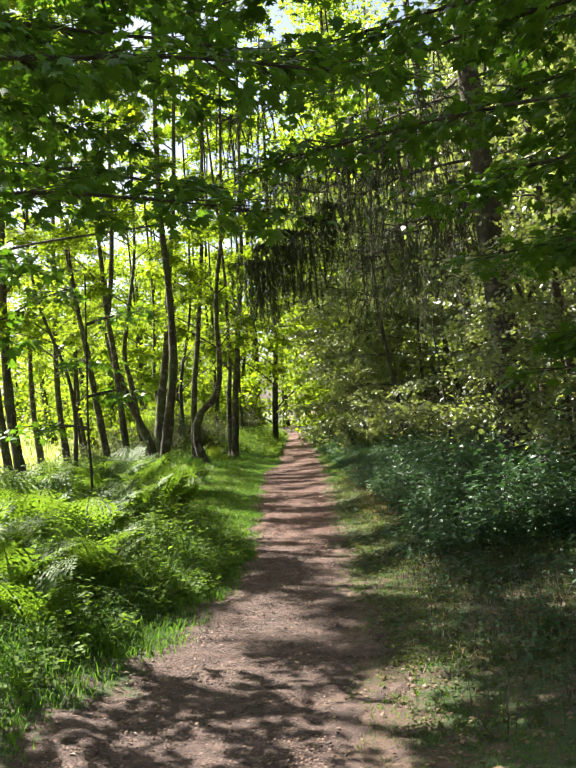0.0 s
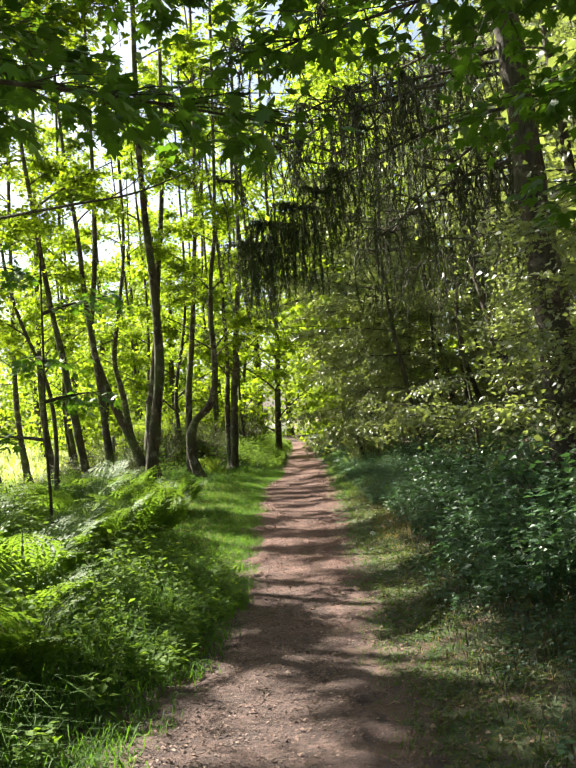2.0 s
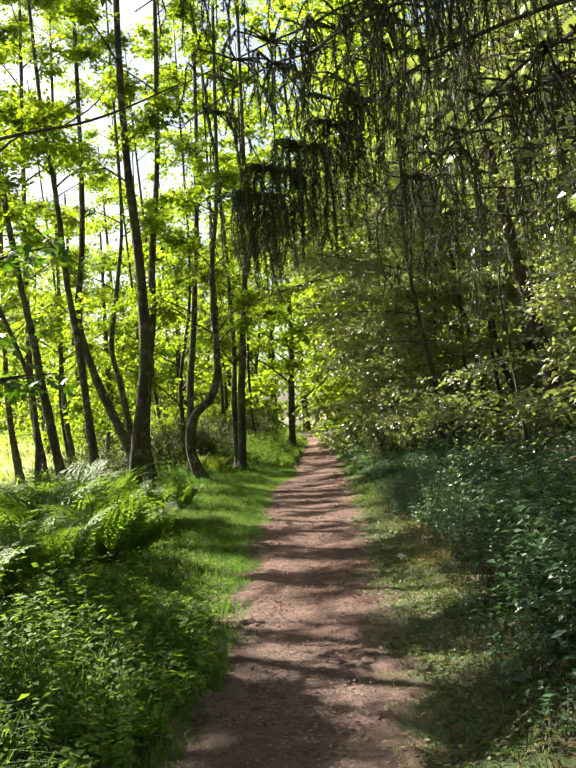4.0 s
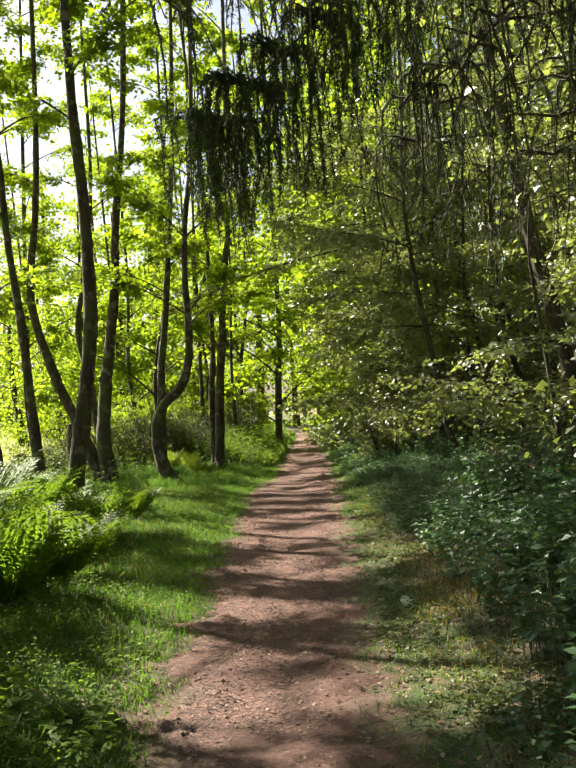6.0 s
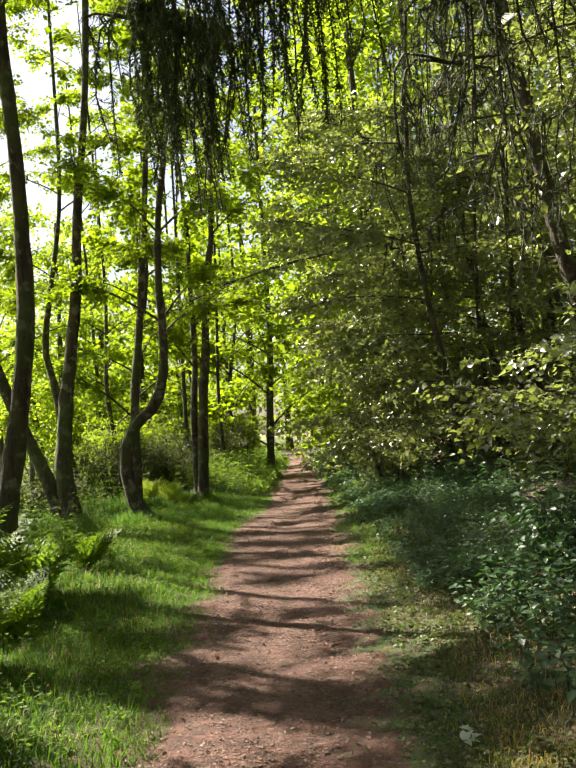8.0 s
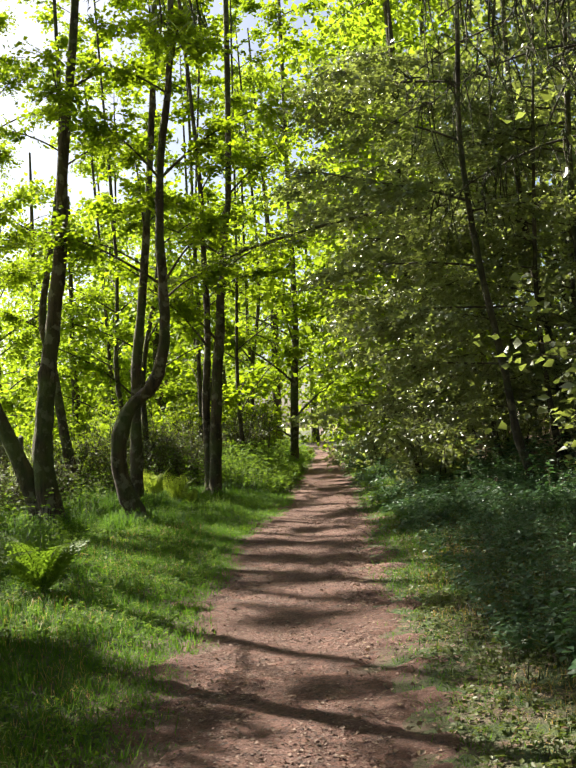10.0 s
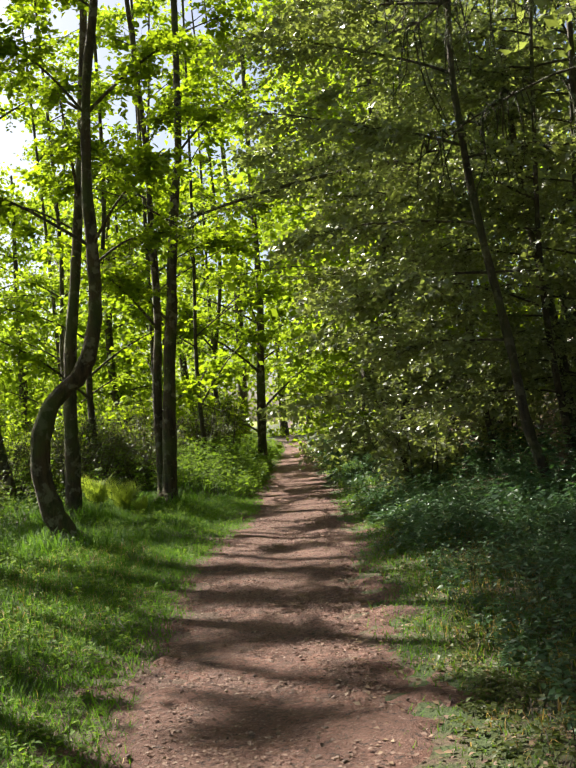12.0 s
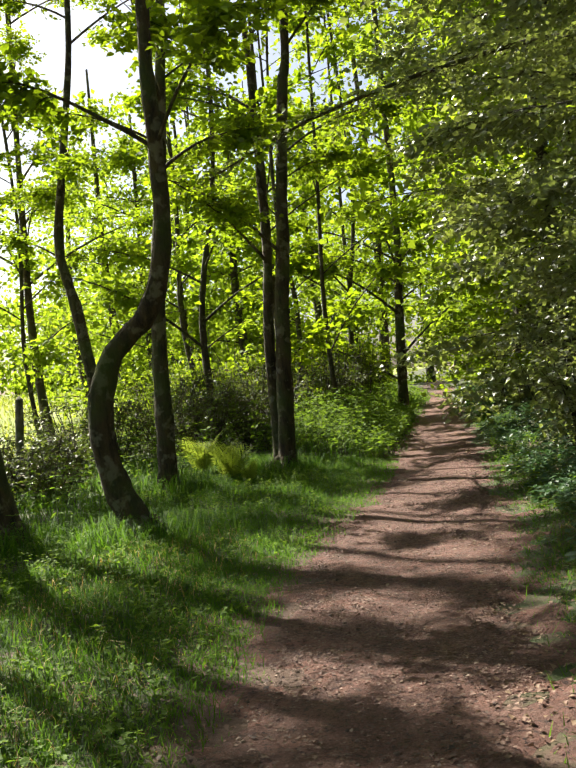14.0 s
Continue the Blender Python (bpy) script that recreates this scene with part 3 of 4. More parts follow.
# ---- the spruces ----
def spruce(name, line, r0, r1, label, boughs, group="tall spruces"):
    """boughs: start height, heading in degrees, length, sag. Twigs hang from each bough like a curtain."""
    tree = base(name, line[0], label, "spruce tree", group)
    h, ln, rr = trunk_mesh(line, r0, r1, 14, 1.35)
    part("trunk", h, SPRUCE_BARK, tree, "", True)
    for z, head, length, sag, *thick in boughs:
        k = int(np.argmin(np.abs(ln[:, 2] - z)))
        d = np.array([math.sin(radians(head)), math.cos(radians(head)), 0])
        lim = limb_line(ln[k], d, length, 0.12 * length, sag, 12, 0.03 if thick else 0.14)
        wood, green = Heap(), Heap()
        tube(wood, lim, np.linspace(0.024, 0.006, len(lim)), 6)
        m = int((36 if thick else 10) * length)
        u = rng.uniform(0.05, 1.0, m) ** (0.3 if thick else 0.75)
        st = lim[(u * (len(lim) - 1)).astype(int)] + (rng.uniform(-1, 1, (m, 1)) * np.array([d[1], -d[0], 0]) * 0.55 + d * rng.uniform(-0.2, 0.2, (m, 1))) * (0.4 + 0.6 * u[:, None])
        drop = rng.uniform(0.3, 1.25, m) if thick else rng.uniform(0.25, 1.15, m)
        lean = 0.07 if thick else 0.16
        end = st + np.stack([rng.normal(size=m) * lean, rng.normal(size=m) * lean, -drop], 1)
        for a, b in zip(st, end):
            root = lim[int(np.argmin(np.linalg.norm(lim - a, axis=1)))]
            strand = smooth_line([root, a + [0, 0, 0.04], (a + b) / 2 + rng.normal(size=3) * 0.06, b], 8)
            tube(wood, strand, np.linspace(0.009, 0.004, 8) if thick else np.linspace(0.014, 0.005, 8), 4)
            per = int((170 if thick else 105) * (0.4 + np.linalg.norm(b - a)))
            t = rng.uniform(1.2, 7, per)
            at = np.stack([np.interp(t, np.arange(8), strand[:, c]) for c in range(3)], 1) + rng.normal(size=(per, 3)) * 0.012
            w = unit(rng.normal(size=(per, 3)) * [1, 1, 0.5] + np.array([0, 0, -0.95]))
            s3 = unit(np.cross(w, rng.normal(size=(per, 3)))) * 0.0045
            green.add(np.stack([at + s3, at - s3, at + w * rng.uniform(0.03, 0.085, (per, 1))], 1).reshape(-1, 3), np.arange(per * 3).reshape(-1, 3))
        b = part("bough", wood, TWIG, tree, "", True)
        part("needles", green, NEEDLES, b, "dark hanging needles", kind="stuff")
    return tree


spruce("spruce_tree", [(3.12, 13.2, 0.0), (3.08, 13.2, 0.94), (3.05, 13.2, 2.33), (2.97, 13.2, 3.46), (2.91, 13.2, 4.88), (2.80, 13.2, 7), (2.6, 13.2, 14)], 0.235, 0.12,
       "big dark spruce trunk with drooping boughs over the path",
       [(4.8, -45, 5.0, 1.65, 2), (5.3, -52, 5.2, 1.1), (5.6, -28, 4.8, 1.1), (4.6, -20, 4.2, 1.2), (5.2, -64, 4.4, 1.0), (4.4, 2, 4.2, 1.3), (4.2, -36, 2.8, 0.9), (5.8, -38, 5.2, 1.0), (5.9, -8, 4.5, 1.0), (6.4, -60, 4.8, 0.9)])
spruce("spruce_tree", [(5.95, 26.9, 0.35), (5.82, 26.9, 0.9), (5.43, 26.9, 2.94), (5.1, 26.9, 4.55), (4.84, 26.9, 6.38), (4.5, 26.9, 9), (4.0, 26.9, 15)], 0.19, 0.09,
       "leaning dark spruce trunk on the shady bank",
       [(5.2, -70, 3.0, 1.1), (6.6, -95, 3.4, 1.2), (7.4, -60, 3.2, 1.0), (8.2, -100, 3.0, 1.0)])
spruce("spruce_tree", [(6.3, 20.6, 0.25), (6.1, 20.6, 2), (5.8, 20.6, 5), (5.5, 20.6, 9), (5.3, 20.6, 14)], 0.13, 0.07, "dark spruce hung with drooping twigs in the shade",
       [(4.4, -75, 3.2, 1.3), (5.0, -98, 3.6, 1.5), (5.7, -82, 4.0, 1.5), (6.3, -105, 4.0, 1.5), (7.0, -88, 4.2, 1.4), (7.6, -70, 4.0, 1.4), (8.3, -95, 4.2, 1.3)])


# ---- the beeches on the shady side ----
def beech(name, line, r0, r1, label, boughs, group="beeches on the shady side", leaf=0.09, mat=None, dense=1.0):
    """boughs: start height, heading in degrees, length, rise, sag. Flat layered sprays along long level boughs."""
    tree = base(name, line[0], label, "beech tree", group)
    h, ln, rr = trunk_mesh(line, r0, r1, 10, 1.4)
    part("trunk", h, YOUNG_BARK, tree, "", True)
    for z, head, length, rise, sag in boughs:
        k = int(np.argmin(np.abs(ln[:, 2] - z)))
        d = np.array([math.sin(radians(head)), math.cos(radians(head)), 0])
        lim = limb_line(ln[k], d, length * rng.uniform(0.8, 1.1), rise * rng.uniform(0.3, 2.2), sag, 12, 0.16)
        wood, green = Heap(), Heap()
        tube(wood, lim, np.linspace(0.010 + 0.004 * length, 0.006, len(lim)), 6)
        m = int(15 * length * dense)
        u = rng.uniform(0.18, 1.0, m)
        st = lim[(u * (len(lim) - 1)).astype(int)]
        s = np.where(np.arange(m) % 2, 1.0, -1.0)[:, None]
        way = unit(d + s * np.array([d[1], -d[0], 0]) * 1.1)
        sprays(wood, green, st, way, 0.8, 2, 16, leaf, flat=0.45, sag=0.25, spread=0.6, keep=clear_of_walk)
        b = part("bough", wood, YOUNG_BARK, tree, "", True)
        part("foliage", green, mat or BEECH_LEAF, b, "flat layers of glossy green leaves", kind="stuff")
    return tree


beech("beech_tree", [(3.51, 27.8, -0.02), (3.26, 27.8, 0.8), (3.1, 27.8, 2.1), (2.87, 27.8, 3.6), (2.76, 27.8, 4.75), (2.72, 27.8, 5.9), (2.85, 27.8, 8), (3.0, 27.8, 12)], 0.07, 0.03,
      "thin dark leaning beech at the edge of the shade",
      [(2.0, -50, 2.2, 0.4, 0.4), (2.8, -80, 2.6, 0.5, 0.5), (3.6, -60, 2.8, 0.6, 0.5), (4.6, -85, 3.0, 0.8, 0.5), (5.6, -70, 3, 0.8, 0.5), (6.5, -75, 3, 0.6, 0.5), (3.0, 60, 2, 0.4, 0.4), (4.4, 110, 2.2, 0.4, 0.4)])
beech("beech_tree", [(3.0, 17.9, 0.03), (2.95, 17.9, 1.0), (2.85, 17.9, 2.2), (2.8, 17.9, 2.8), (2.85, 17.9, 3.4)], 0.035, 0.005, "young beech with low glossy boughs",
      [(1.1, -112, 1.3, 0.2, 0.05), (1.35, -100, 1.3, 0.2, 0.3), (1.9, -130, 0.9, 0.3, 0.3), (1.3, 150, 1.4, 0.3, 0.3)], leaf=0.07)
beech("beech_tree", [(3.55, 12.0, 0.03), (3.5, 12.0, 1.2), (3.45, 12.0, 2.6), (3.5, 12.0, 4.2)], 0.035, 0.008, "young beech with low layered boughs before the spruce",
      [(1.0 + 0.26 * j, q, 1.5, 0.25, 0.3) for j, q in enumerate([-160, -110, 170, -140, -95, -170, -125, 160, -105, -150])], leaf=0.07)
long_beech = beech("beech_tree", [(5.0, 31.8, 0.2), (4.9, 31.7, 2.0), (4.5, 31.4, 4.2), (4.3, 31.2, 6.5), (4.3, 31, 12)], 0.09, 0.04, "beech sending one long bare-tipped bough across the path",
      [(2.6, -110, 3.4, 0.3, 0.5), (3.4, -80, 4.2, 0.6, 0.7), (4.2, -125, 4.2, 0.6, 0.6), (5.8, -70, 4.6, 0.8, 0.8), (6.6, -110, 4.4, 0.8, 0.6), (2.0, -60, 3.2, 0.3, 0.4), (1.4, -90, 2.8, 0.2, 0.3), (7.4, -90, 4, 0.8, 0.5)])
# its long bough, nearly bare towards the tip
lim = smooth_line([(4.42, 31.3, 4.9), (2.48, 30.7, 5.2), (0.97, 30.5, 5.04), (-0.52, 30.5, 4.73), (-1.46, 30.5, 4.43), (-2.87, 30.5, 3.82)], 22)
wood, green = Heap(), Heap()
tube(wood, lim, np.linspace(0.045, 0.010, 22), 7, 0.05)
st = lim[rng.choice(22, 70, p=np.linspace(2.0, 0.4, 22) / np.linspace(2.0, 0.4, 22).sum())]
sprays(wood, green, st, np.stack([-np.ones(70), rng.choice([-1.0, 1.0], 70), np.full(70, -0.1)], 1), 0.6, 2, 11, 0.09, flat=0.7, spread=0.5)
b = part("bough", wood, ALDER_BARK, long_beech, "long arching bough", True)
part("foliage", green, BEECH_LEAF, b, "flat layers of glossy green leaves", kind="stuff")
for x, y, r in [(4.4, 29.9, 0.06), (4.0, 33.6, 0.06), (5.4, 31.2, 0.06)]:
    z = float(ground_z(x, y))
    beech("beech_tree", [(x, y, z - 0.05), (x - 0.2, y, z + 2.5), (x - 0.1, y, z + 5), (x + 0.2, y, z + 9)], r, 0.02, "young beech thick with fine layered sprays",
          [(z + 1.1 + 0.42 * j, rng.uniform(-135, -25), rng.uniform(1.8, 2.9), 0.45, 0.6) for j in range(15)], leaf=0.07, dense=1.0)
for x, y, r in [(6.0, 22.5, 0.07), (5.8, 30.0, 0.08), (2.9, 35.0, 0.08), (4.8, 36.5, 0.09), (3.3, 41.0, 0.09), (5.0, 43.0, 0.1), (3.7, 48.0, 0.1), (5.5, 50.0, 0.11), (3.8, 55.0, 0.11), (4.6, 59.0, 0.12), (7.2, 34.0, 0.1), (7.5, 24.0, 0.09),
                (6.6, 17.5, 0.09), (8.5, 29, 0.1), (7.8, 40, 0.1)]:
    z = float(ground_z(x, y))
    heads = rng.uniform(-150, -30, 13)
    if x > 5.5:
        heads = rng.uniform(-180, 180, 13)
    k = rng.normal(size=2) * 0.25
    # beyond y = 40 the boughs take the leaf copy coloured as if sunlit
    beech("beech_tree", [(x, y, z - 0.05), (x - 0.3 + k[0], y, z + 2.5), (x - 0.5 + k[1], y, z + 6), (x - 0.4, y, z + 12)], r, 0.03, "slim beech with layered boughs in deep shade",
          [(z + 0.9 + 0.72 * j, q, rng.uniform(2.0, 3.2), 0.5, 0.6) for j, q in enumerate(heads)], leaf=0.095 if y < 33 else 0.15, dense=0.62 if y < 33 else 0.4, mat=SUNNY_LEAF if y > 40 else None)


# ---- the maples whose sprays hang over the start ----
def maple_leaves(heap, at, way, up, size):
    """Five-lobed leaves, a fan of facets each."""
    at, way = np.asarray(at, float), unit(np.asarray(way, float))
    side = unit(np.cross(way, up))
    up = np.cross(side, way)
    rim = [(0.0, 0.0), (0.28, 0.10), (0.50, 0.34), (0.26, 0.42), (0.40, 0.82), (0.14, 0.62), (0.0, 1.05), (-0.14, 0.62), (-0.40, 0.82), (-0.26, 0.42), (-0.50, 0.34), (-0.28, 0.10)]
    c = at + way * size[:, None] * 0.35
    vs = [c] + [at + (side * a + way * b - up * (0.25 * abs(a) + 0.12 * b * b)) * size[:, None] for a, b in rim]
    n, m = len(at), len(rim)
    v = np.stack(vs, 1).reshape(-1, 3)
    q = np.arange(n)[:, None] * (m + 1)
    heap.add(v, np.concatenate([q + [0, 1 + j, 1 + (j + 1) % m] for j in range(m)]))


def maple(name, line, r0, r1, label, boughs, group="maples at the start"):
    tree = base(name, line[0], label, "maple tree", group)
    h, ln, rr = trunk_mesh(line, r0, r1, 10, 1.4)
    part("trunk", h, YOUNG_BARK, tree, "", True)
    for z, head, length, rise, sag, tw in boughs:
        k = int(np.argmin(np.abs(ln[:, 2] - z)))
        d = np.array([math.sin(radians(head)), math.cos(radians(head)), 0])
        lim = limb_line(ln[k], d, length, rise, sag, 12, 0.05)
        wood, green = Heap(), Heap()
        tube(wood, lim, np.linspace(0.025, 0.005, len(lim)), 6)
        u = rng.uniform(0.2, 1.0, tw)
        st = lim[(u * (len(lim) - 1)).astype(int)]
        s = np.where(np.arange(tw) % 2, 1.0, -1.0)[:, None]
        way = unit(d + s * np.array([d[1], -d[0], 0]) * rng.uniform(0.4, 1.4, (tw, 1)) + rng.normal(size=(tw, 3)) * 0.15)
        tip = st + way * rng.uniform(0.3, 0.7, (tw, 1)) - np.array([0, 0, 0.10])
        ok = clear_of_walk(tip)
        st, way, tip = st[ok], way[ok], tip[ok]
        for a, b in zip(st, tip):
            tube(wood, [a, (a + b) / 2 + [0, 0, 0.03], b], [0.005, 0.004, 0.002], 3)
        per = 9
        t = rng.uniform(0.25, 1.0, (len(st), per))
        at = (st[:, None] + (tip - st)[:, None] * t[..., None]).reshape(-1, 3) + rng.normal(size=(len(st) * per, 3)) * 0.05
        lw = unit(np.repeat(way, per, 0) + rng.normal(size=(len(at), 3)) * 0.6 + np.array([0, 0, -0.35]))
        maple_leaves(green, at, lw, unit(np.array([0, 0, 1.0]) + rng.normal(size=(len(at), 3)) * 0.3), rng.uniform(0.07, 0.14, len(at)))
        b = part("bough", wood, YOUNG_BARK, tree, "", True)
        part("foliage", green, MAPLE_LEAF, b, "broad five-lobed green leaves", kind="stuff")
    return tree


maple("maple_tree", [(-3.4, 5.2, 0.0), (-3.3, 5.4, 2.0), (-3.1, 5.6, 4.0), (-3.0, 5.6, 9)], 0.10, 0.04, "maple with leafy sprays reaching over the path",
      [(2.9, 60, 3.8, 0.7, 0.5, 40), (3.3, 40, 4.2, 0.7, 0.5, 46), (3.7, 75, 4.4, 0.6, 0.6, 46), (3.0, 15, 3.2, 0.3, 0.3, 36), (3.9, 25, 4.0, 0.5, 0.3, 80), (2.3, 30, 2.2, 0.2, 0.2, 22), (4.2, 55, 4.4, 0.6, 0.3, 46), (2.6, 5, 2.6, 0.2, 0.3, 26),
       # dense high boughs added to keep the sun off the right verge
       (4.6, 15, 4.2, 0.6, 0.3, 80), (5.0, 40, 4.6, 0.6, 0.4, 70), (5.4, 27, 4.8, 0.5, 0.3, 80), (4.4, 34, 4.6, 0.5, 0.3, 70), (5.8, 20, 5.4, 0.6, 0.3, 80), (6.0, 33, 5.2, 0.5, 0.3, 80)])
maple("maple_tree", [(3.5, 6.2, 0.05), (3.4, 6.4, 2.0), (3.3, 6.5, 4.0), (3.2, 6.5, 9)], 0.09, 0.04, "maple with leafy sprays beside the spruce",
      [(1.5, -15, 2.2, 0.2, 0.2, 24), (1.9, -28, 2.5, 0.3, 0.3, 28), (2.2, -5, 2.8, 0.3, 0.3, 28), (2.6, -55, 2.2, 0.3, 0.3, 22), (3.2, -40, 3.2, 0.5, 0.4, 36), (3.6, -70, 3.6, 0.5, 0.5, 40), (2.4, -15, 1.8, 0.2, 0.2, 16), (3.9, -30, 3.6, 0.6, 0.4, 40), (4.4, -60, 3.8, 0.6, 0.4, 40), (4.8, -15, 3.4, 0.5, 0.4, 40),
       (2.9, -20, 3.0, 0.4, 0.4, 34), (1.7, -42, 2.0, 0.2, 0.2, 22), (3.4, -6, 3.2, 0.4, 0.3, 34), (2.1, 8, 3.0, 0.3, 0.3, 30),
       (3.7, -14, 3.6, 0.5, 0.4, 44), (4.1, -4, 3.8, 0.5, 0.4, 44), (4.3, -45, 4.0, 0.5, 0.4, 46), (3.0, -12, 2.6, 0.3, 0.3, 34), (4.6, -75, 4.0, 0.5, 0.4, 46), (5.0, -35, 4.2, 0.6, 0.4, 46), (5.4, -10, 4.2, 0.4, 0.4, 44)])
maple("maple_tree", [(-2.83, 13.2, 0.05), (-2.80, 13.2, 0.8), (-2.80, 13.2, 1.5), (-2.76, 13.2, 2.3), (-2.7, 13.2, 3.6)], 0.022, 0.010, "thin maple sapling among the ferns",
      [(1.5, -60, 1.0, 0.2, 0.1, 9), (1.9, 40, 0.9, 0.2, 0.1, 9), (2.4, -20, 0.9, 0.2, 0.1, 9), (2.9, 100, 0.8, 0.2, 0.1, 8), (3.3, 200, 0.7, 0.2, 0.1, 8)], group="")

# ---- undergrowth ----
def blades(heap, x, y, height, width, bend=1.1):
    """Grass: curved, pointed blades of three facets."""
    n = len(x)
    z = ground_z(x, y) - 0.01
    q = rng.uniform(0, 6.28, n)
    d = np.stack([np.cos(q), np.sin(q), np.zeros(n)], 1)
    s = np.stack([-np.sin(q), np.cos(q), np.zeros(n)], 1) * (np.broadcast_to(width, (n,)) * 0.5)[:, None]
    hgt = height[:, None]
    b = np.stack([x, y, z], 1)
    k = bend * rng.uniform(0.3, 1.3, (n, 1))
    mid = b + d * hgt * 0.35 * k + np.array([0, 0, 0.6]) * hgt
    tip = b + d * hgt * 1.0 * k + np.array([0, 0, 1.0]) * hgt * (1 - 0.45 * np.minimum(k, 1.6))
    v = np.stack([b + s, b - s, mid + s * 0.7, mid - s * 0.7, tip], 1).reshape(-1, 3)
    f = np.arange(n)[:, None] * 5
    heap.add(v, np.concatenate([f + [0, 1, 3], f + [0, 3, 2], f + [2, 3, 4]]))


def scatter(n, x0, x1, y0, y1, clump=0.0, scale=0.7):
    """Random places, thinned into clumps by a wavy field."""
    x, y = rng.uniform(x0, x1, n), rng.uniform(y0, y1, n)
    if clump:
        w = 0.5 + 0.5 * np.sin(x / scale * 2.1 + 1.7 * np.sin(y / scale)) * np.sin(y / scale * 1.7 + 1.3 * np.sin(x / scale * 1.2))
        ok = rng.uniform(0, 1, n) > clump * (1 - w)
        x, y = x[ok], y[ok]
    return x, y


def off_path(x, y, gap=0.0):
    return (x < edge_l(y) - gap) | (x > edge_r(y) + gap)


def verge(name, label, mat, pieces):
    h = Heap()
    for n, x0, x1, y0, y1, h0, h1, w, clump, gap in pieces:
        x, y = scatter(n, x0, x1, y0, y1, clump)
        ok = off_path(x, y, gap + rng.uniform(-0.08, 0.12, len(x)))
        x, y = x[ok], y[ok]
        near = np.clip(np.minimum(np.abs(x - edge_l(y)), np.abs(x - edge_r(y))) / 0.6, 0.35, 1)
        blades(h, x, y, rng.uniform(h0, h1, len(x)) * near, w)
    part(name, h, mat, None, label, category="grass", kind="stuff")


verge("grass", "soft green grass along both edges of the path", GRASS,
      [(70000, -3.2, -0.4, 11.8, 26, 0.05, 0.15, 0.0045, 0.8, -0.12), (28000, -3.4, -0.4, 26, 33, 0.06, 0.2, 0.006, 0.7, -0.12), (26000, -3.0, -0.5, 3.5, 11.8, 0.15, 0.5, 0.007, 0.8, -0.10), (11000, 0.2, 1.05, 3.5, 20, 0.03, 0.09, 0.0045, 0.95, -0.12),
       (11000, 0.5, 1.6, 20, 45, 0.05, 0.16, 0.007, 0.85, 0.05), (14000, -7.5, -3.0, 16, 34, 0.15, 0.40, 0.010, 0.6, 0.0), (12000, -2.5, -0.2, 33, 60, 0.15, 0.4, 0.012, 0.4, 0.0),
       (5000, 0.6, 2.2, 45, 64, 0.1, 0.3, 0.014, 0.3, 0.0)]
      # taller tufts about the feet of the trees
      + [(1100, x - 0.5, x + 0.5, y - 0.55, y + 0.4, 0.14, 0.40, 0.007, 0.5, 0.0) for x, y in [(-2.25, 25.75), (-1.95, 31.0), (-3.45, 25.5), (-2.98, 28.9), (-2.65, 19.4), (-3.8, 19.9), (-3.85, 22.4), (-5.0, 32.9)]])
# short leaning blades that close the sward between the taller ones
h = Heap()
for n, x0, x1, y0, y1, hh in [(110000, -2.9, -0.4, 11.8, 26, 0.09), (28000, -2.4, -0.5, 4, 11.8, 0.10), (15000, 0.2, 1.15, 4, 20, 0.05), (14000, 0.4, 1.4, 20, 32, 0.09), (26000, -3.0, -0.4, 26, 33, 0.10)]:
    x, y = scatter(n, x0, x1, y0, y1, 0.55, 0.45)
    ok = off_path(x, y, rng.uniform(-0.14, 0.10, len(x)))
    x, y = x[ok], y[ok]
    m = len(x)
    b = np.stack([x, y, ground_z(x, y) - 0.004], 1)
    q = rng.uniform(0, 6.28, m)
    L = hh * rng.uniform(0.4, 1.2, m)[:, None]
    tip = b + np.stack([np.cos(q), np.sin(q), rng.uniform(0.5, 1.5, m)], 1) * L * 0.75
    s = np.stack([-np.sin(q), np.cos(q), np.zeros(m)], 1) * 0.0035
    h.add(np.stack([b + s, b - s, tip], 1).reshape(-1, 3), np.arange(m * 3).reshape(-1, 3))
part("short_grass", h, GRASS, None, "short dense grass close to the ground by the path", category="grass", kind="stuff")
verge("dry_grass", "straw-coloured dry grass beside the path", DRY_GRASS,
      [(5200, 0.95, 1.9, 14.0, 17.8, 0.03, 0.10, 0.0045, 0.9, 0.2), (3500, 0.75, 2.0, 18.5, 25.5, 0.05, 0.16, 0.006, 0.9, 0.05), (7000, -2.4, -0.5, 14, 26, 0.05, 0.16, 0.005, 0.95, -0.05), (2200, 0.4, 1.9, 5.0, 14.0, 0.04, 0.12, 0.005, 0.9, 0.0)])
# pools of sunlight at the path's edge, made with yellow blades
verge("sunlit_grass", "grass patches at the path's edge, coloured yellow as if sunlit", SUNLIT_BLADE,
      [(1500, 0.6, 1.25, 12.0, 15.2, 0.03, 0.09, 0.0045, 0.95, -0.02), (1100, -1.3, -0.6, 15.6, 18.4, 0.04, 0.11, 0.0045, 0.95, -0.02), (900, -1.4, -0.7, 22.2, 24.6, 0.03, 0.09, 0.005, 0.95, -0.02), (700, 0.75, 1.3, 20.5, 23.0, 0.03, 0.09, 0.005, 0.95, -0.02)])
verge("dead_stems", "brown dead stems and thin twigs among the low herbs", TWIG, [(2600, 0.8, 2.3, 4.5, 12, 0.06, 0.26, 0.005, 1.0, 0.25), (1600, 0.9, 2.6, 17.5, 25, 0.06, 0.22, 0.006, 1.0, 0.25)])
